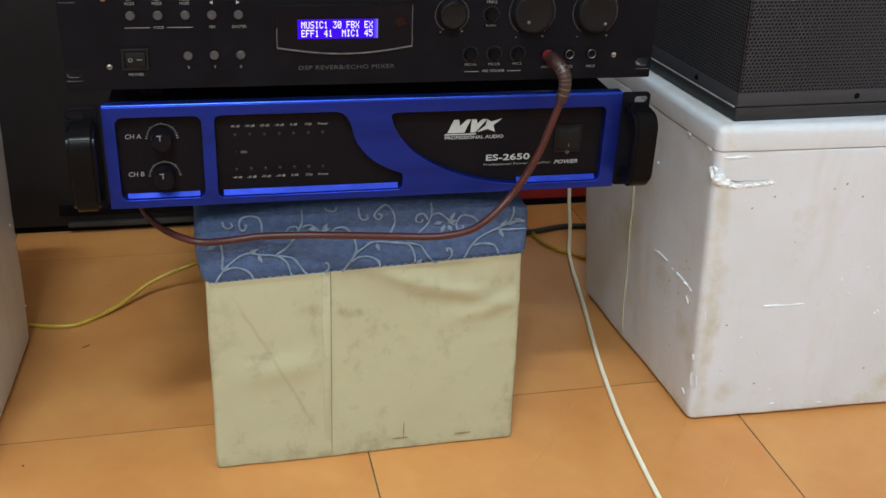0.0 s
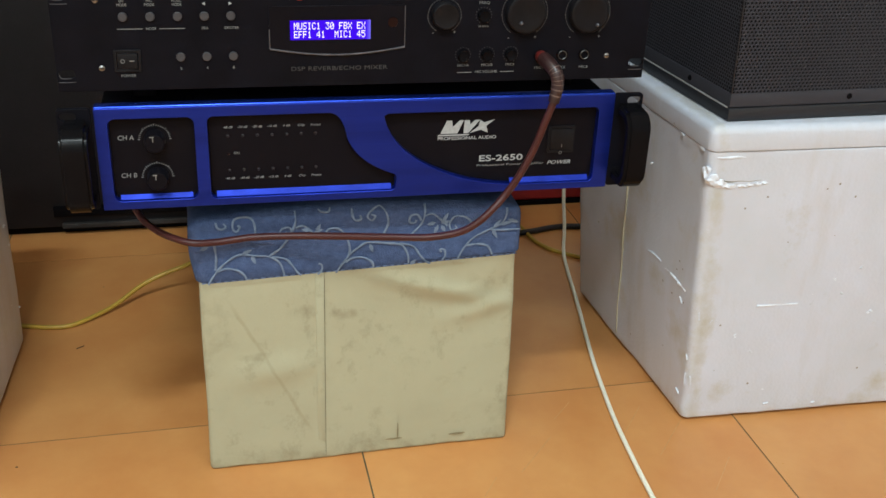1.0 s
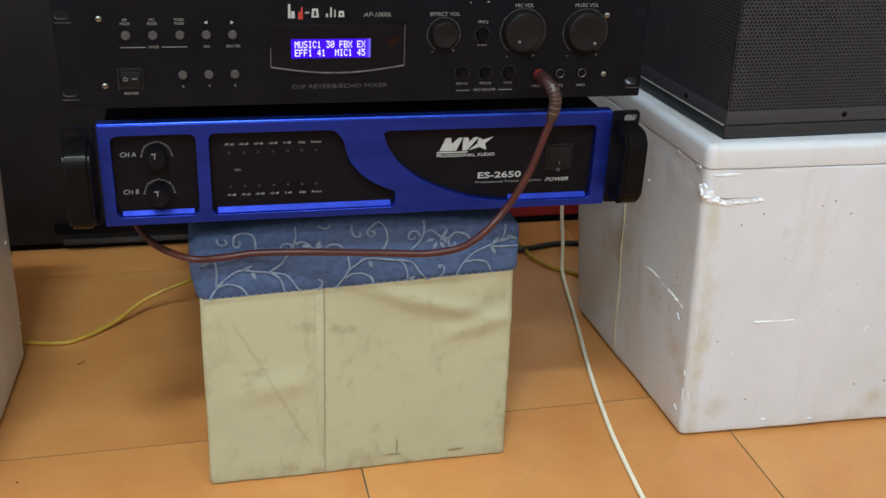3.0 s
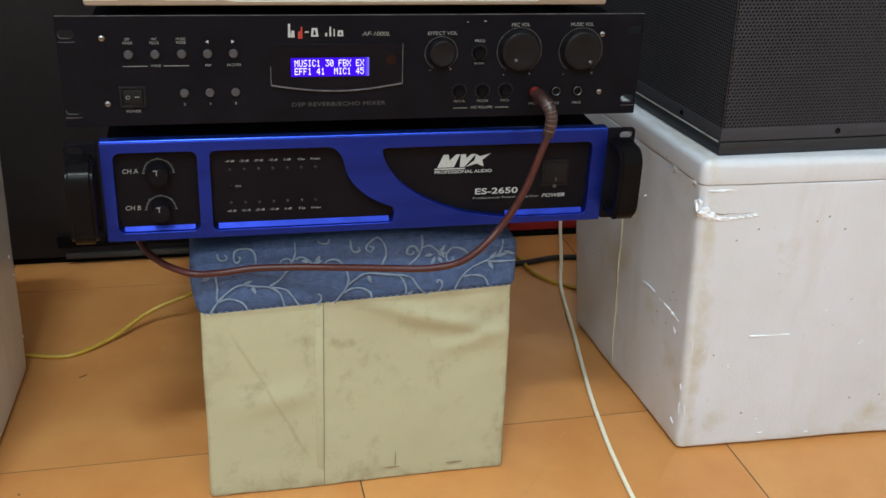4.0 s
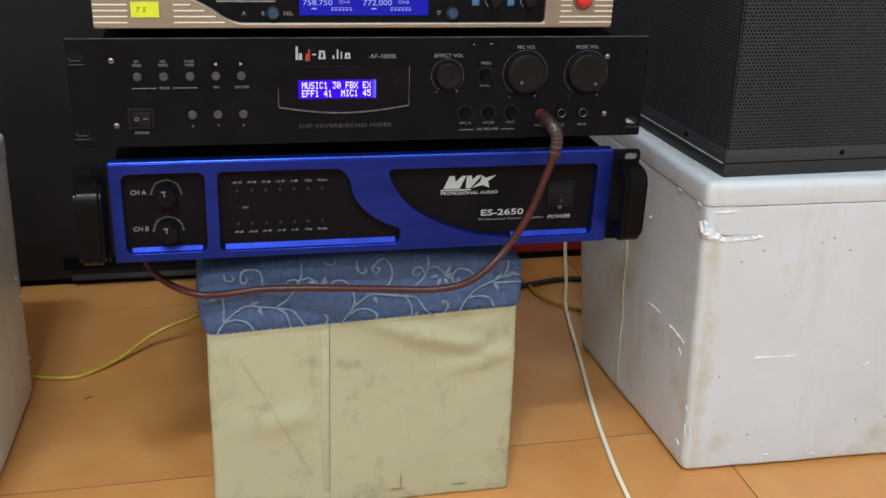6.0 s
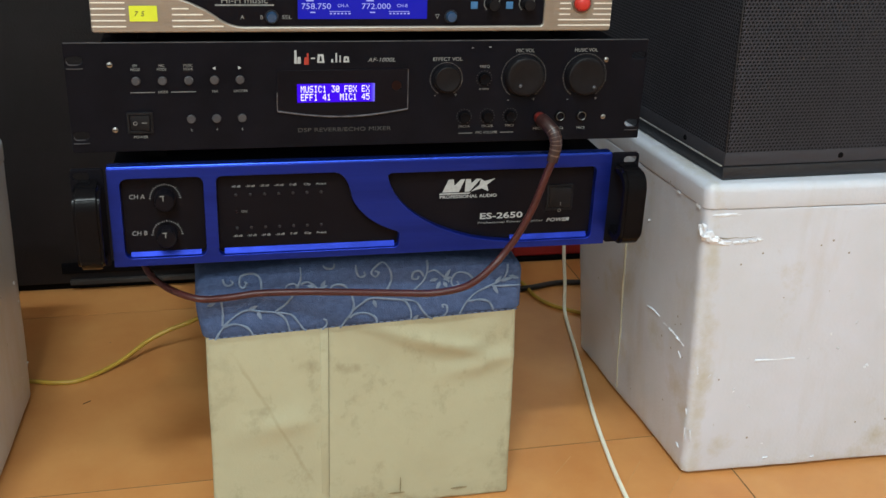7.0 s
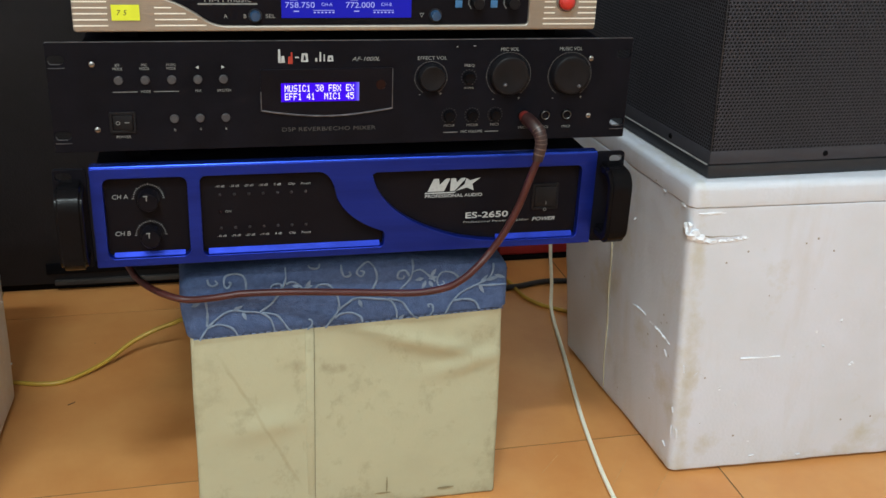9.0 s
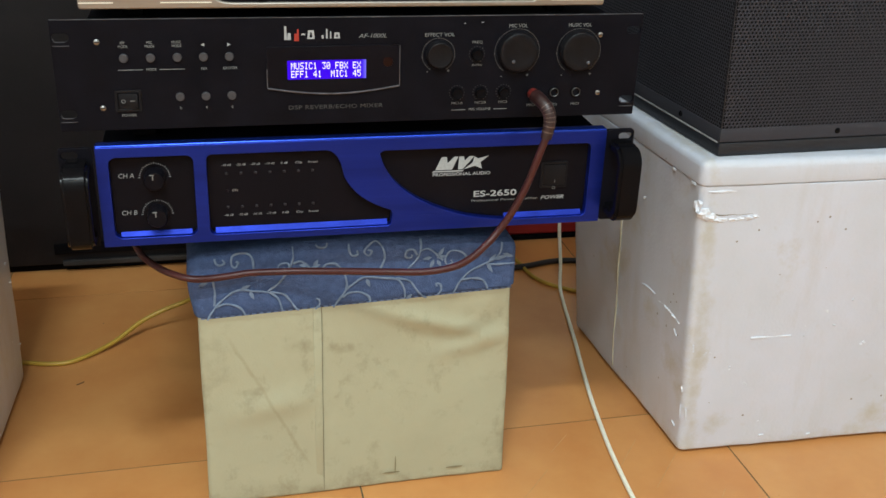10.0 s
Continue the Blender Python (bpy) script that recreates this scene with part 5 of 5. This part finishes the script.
def loudspeaker():
    z0 = 0.3425
    m = pose(0.3515, 0.0370, z0, 0, 0, 1.5) @ Matrix(((1, -0.075, -0.035, 0), (0, 1, 0, 0), (0, 0, 1, 0), (0, 0, 0, 1)))
    w, d, h = 0.420, 0.36, 0.62
    sp = thing("loudspeaker", 0.57, 0.22, z0, "black loudspeaker with a perforated metal grille, standing on the foam box", "loudspeaker")

    def piece(name, bm, mat, label="", smooth=True):
        bm.transform(m)
        return part(name, bm, mat, sp, label, smooth)

    piece("base", block(0, w, 0, d, 0, 0.0135, 0.0018), SPEAKER_SHELL, "dark grey base plate")
    piece("core", block(0.006, w - 0.006, 0.006, d - 0.004, 0.0145, h - 0.012, 0.002), SPEAKER_DARK, "black foam behind the grille")
    piece("top", block(0, w, 0, d, h - 0.0135, h, 0.002), SPEAKER_SHELL)
    # plain border strips of the wrapped grille
    for x0, x1, y0, y1 in ((0.0006, w - 0.0006, 0.0006, 0.0026), (0.0006, 0.0026, 0.0026, d - 0.002), (w - 0.0026, w - 0.0006, 0.0026, d - 0.002)):
        piece("grille_border", block(x0, x1, y0, y1, 0.0145, 0.0275, 0.0004), GRILLE, "plain lower border of the grille")
    g = m @ Matrix.Translation((0.0016, 0.0010, 0.0272))
    mesh_part("grille", perforated(w - 0.003, 0.27, 0.0040, 0.00336, 0.00151, g), GRILLE, sp, "grey-black perforated steel front")
    g = m @ Matrix.Translation((0.0010, 0.0016, 0.0272)) @ Matrix(((0, 1, 0, 0), (1, 0, 0, 0), (0, 0, 1, 0), (0, 0, 0, 1)))
    mesh_part("grille", perforated(d - 0.006, 0.27, 0.0040, 0.00336, 0.00160, g, 0.0004), GRILLE, sp, "grey-black perforated steel side")
    piece("corner_strip", block(0.0006, 0.0020, 0.0006, 0.0020, 0.0150, 0.297, 0.0006, 2), SPEAKER_SHELL, "folded corner of the grille")
    piece("edge_bead", block(-0.0006, 0.0012, 0.004, d - 0.002, 0.0128, 0.0142, 0.0004), PALE_EDGE, "pale line along the base's side edge")
    piece("upper_shell", block(0.0012, w - 0.0012, 0.0012, d, 0.0272 + 0.268, h - 0.0125, 0.002), SPEAKER_SHELL)
    for x in (0.128, 0.305):
        bm = lathe([(0.0004, -0.0010), (0.0022, -0.0007), (0.0030, 0.0004)], x, 0.0210, 18)
        piece("screw", bm, BLACK_PLASTIC, "black grille screw")
    for y in (0.075, 0.27):
        bm = lathe([(0.0004, -0.0010), (0.0022, -0.0007), (0.0030, 0.0004)], 0, 0.0210, 18)
        bm.transform(pose(0, y, 0, 0, 0, -90))
        piece("screw", bm, BLACK_PLASTIC, "black grille screw")
    return sp


loudspeaker()


# ---- large black cabinet behind ----
def black_cabinet():
    cab = thing("black_cabinet", -0.25, 0.8, 0, "large black painted cabinet standing on the floor behind", "cabinet")
    part("body", block(-0.95, 0.29, 0.592, 1.05, 0.012, 1.25, 0.004), CABINET, cab, "matt black body")
    part("plinth", block(-0.94, 0.28, 0.602, 1.04, 0.0, 0.012, 0.001), BLACK_PLASTIC, cab, "recessed plinth")
    part("trim", block(-0.355, 0.27, 0.5875, 0.592, 0.030, 0.046, 0.0012), BLACK_PLASTIC, cab, "glossy black lower trim")
    part("trim", block(-0.345, 0.27, 0.5865, 0.592, 0.012, 0.020, 0.0012), WORN_STRIP, cab, "worn grey metal strip")
    return cab


black_cabinet()


# ---- red case and cables on the floor ----
def red_case():
    c = thing("red_case", 0.42, 0.68, 0, "low red plastic case with a black base on the floor", "case")
    part("lid", block(0.320, 0.520, 0.614, 0.76, 0.008, 0.075, 0.005, 3), RED_CASE, c, "red plastic top")
    part("base", block(0.318, 0.522, 0.612, 0.762, 0.0, 0.008, 0.002), BLACK_PLASTIC, c, "black base")
    return c


red_case()


def cable(name, pts, r, mat, label):
    return tagged(part(name, tube(pts, r), mat, None), label, "cable")


cable("white_cable", [(0.262, -0.30, 0.0031), (0.268, -0.18, 0.0031), (0.273, -0.06, 0.0031), (0.2795, 0.031, 0.0031), (0.2865, 0.088, 0.0031), (0.2955, 0.148, 0.0031), (0.3080, 0.215, 0.0031), (0.3200, 0.275, 0.0031), (0.3310, 0.335, 0.0031), (0.3420, 0.395, 0.0031), (0.3500, 0.434, 0.008), (0.3520, 0.446, 0.040), (0.3470, 0.449, 0.090), (0.3450, 0.450, 0.150), (0.3450, 0.450, 0.30), (0.33, 0.45, 0.40), (0.25, 0.42, 0.41), (0.16, 0.38, 0.375)], 0.0025, WHITE_CABLE, "off-white cable running over the floor and up behind the amplifier")
cable("yellow_cable", [(-0.50, 0.40, 0.0029), (-0.40, 0.345, 0.0029), (-0.3610, 0.3340, 0.0029), (-0.3350, 0.3270, 0.0029), (-0.3060, 0.3300, 0.0029), (-0.2640, 0.3600, 0.0070), (-0.2300, 0.3860, 0.0200), (-0.2010, 0.3960, 0.0300), (-0.1680, 0.4030, 0.0390), (-0.10, 0.45, 0.048), (0.05, 0.55, 0.030), (0.20, 0.575, 0.010), (0.2980, 0.5600, 0.0031), (0.3140, 0.5320, 0.0029), (0.3240, 0.4750, 0.0029), (0.3530, 0.4360, 0.0029), (0.41, 0.41, 0.0029), (0.52, 0.44, 0.0029)], 0.0029, YELLOW_CABLE, "yellow cable looping over the floor behind the stool")
cable("black_cable", [(0.18, 0.545, 0.0042), (0.26, 0.508, 0.0042), (0.317, 0.510, 0.0042), (0.382, 0.522, 0.0042), (0.48, 0.50, 0.0042), (0.60, 0.47, 0.0042)], 0.0042, BLACK_CABLE, "black cable lying on the floor by the red case")


def microphone_cable():
    c = thing("microphone_cable", 0.147, -0.02, 0.4225, "dark red microphone cable plugged into the mixer, looping round the stool", "cable")
    part("plug", lathe([(0.0030, -0.0150), (0.0046, -0.0142), (0.0050, -0.0130), (0.0050, -0.0030), (0.0044, -0.0022)], 0.1470, 0.4225, 24), RED_PLUG, c, "red jack plug")
    bend = [(0.1470, -0.0120, 0.4225), (0.1485, -0.0220, 0.4215), (0.1525, -0.0300, 0.4160), (0.1540, -0.0330, 0.4060), (0.1515, -0.0335, 0.3920)]
    part("strain_relief", tube(bend, lambda t: 0.0062 - 0.0014 * t), BEND_SLEEVE, c, "ribbed dark red bend sleeve")
    path = smooth_path(bend, 10)
    for k in range(17, 36, 3):
        p, q = path[k], path[k + 1]
        part("rib", tube([p, p.lerp(q, 0.3), p.lerp(q, 0.6)], 0.00645 - 0.0014 * k / 40, 14, 2), RIB, c)
    part("cord", tube([(0.1515, -0.0335, 0.3920), (0.1455, -0.0330, 0.3730), (0.1380, -0.0310, 0.3480), (0.1270, -0.0290, 0.3230), (0.117, -0.028, 0.307), (0.105, -0.032, 0.2955), (0.091, -0.034, 0.284), (0.076, -0.032, 0.2755), (0.052, -0.027, 0.270), (0.023, -0.018, 0.2675), (-0.005, -0.008, 0.2650), (-0.034, 0.002, 0.2625), (-0.063, 0.0090, 0.2610), (-0.097, 0.0140, 0.2595), (-0.112, 0.0145, 0.2580), (-0.131, 0.013, 0.2570), (-0.150, 0.011, 0.2585), (-0.167, 0.020, 0.2605), (-0.182, 0.040, 0.2600), (-0.196, 0.070, 0.2600), (-0.204, 0.110, 0.264), (-0.20, 0.18, 0.278), (-0.19, 0.26, 0.290), (-0.18, 0.39, 0.33)], 0.0032), RED_CABLE, c, "dark red cord")
    return c


microphone_cable()


# ---- floor tiles ----
def floor_tiles():
    half, top, low = PITCH / 2 - 0.0009, 0.0, -0.006
    bm = bmesh.new()
    rows = []
    for r, z in ((half, low), (half, top)):
        rows.append([bm.verts.new((sx * r, sy * r, z)) for sx, sy in ((-1, -1), (1, -1), (1, 1), (-1, 1))])
    for a, b in zip(rows, rows[1:]):
        for k in range(4):
            bm.faces.new((a[k], a[(k + 1) % 4], b[(k + 1) % 4], b[k]))
    bm.faces.new(rows[-1])
    me = bpy.data.meshes.new("tile")
    bm.to_mesh(me)
    bm.free()
    me.materials.append(TILE)
    turn = pose(JX, JY, 0, 0, 0, TURN)
    for i in range(-4, 5):
        for j in range(-7, 3):
            ob = new("tile", me)
            ob.parent = floor
            ob.matrix_local = turn @ pose((i + 0.5) * PITCH, (j + 0.5) * PITCH, 0, 0, 0, 90 * random.randrange(4))


floor_tiles()


def tile_scratches():
    """Thin pale diagonal scratches in the glaze."""
    for x, y, a, l in ((0.300, 0.040, 52, 0.060), (0.335, 0.010, 50, 0.085), (0.180, 0.000, 48, 0.070), (0.115, -0.050, 55, 0.050), (0.360, -0.060, 52, 0.060), (0.230, 0.070, 47, 0.040)):
        bm = block(-l / 2, l / 2, -0.0003, 0.0003, 0.0001, 0.0003, 0)
        bm.transform(pose(x, y, 0, 0, 0, a))
        part("scratch", bm, SCUFF, floor, smooth=False)


tile_scratches()


def floor_specks():
    """Single dark crumbs on the tiles."""
    for x, y, a, l, w in ((-0.335, 0.061, 10, 0.0022, 0.0018), (-0.296, 0.279, 35, 0.0075, 0.0012), (-0.292, 0.282, 60, 0.003, 0.0012), (-0.180, -0.045, 0, 0.0022, 0.0014)):
        bm = block(-l / 2, l / 2, -w / 2, w / 2, 0.0, 0.0007, 0.0003)
        bm.transform(pose(x, y, 0, 0, 0, a))
        part("speck", bm, SPECK, floor)


floor_specks()
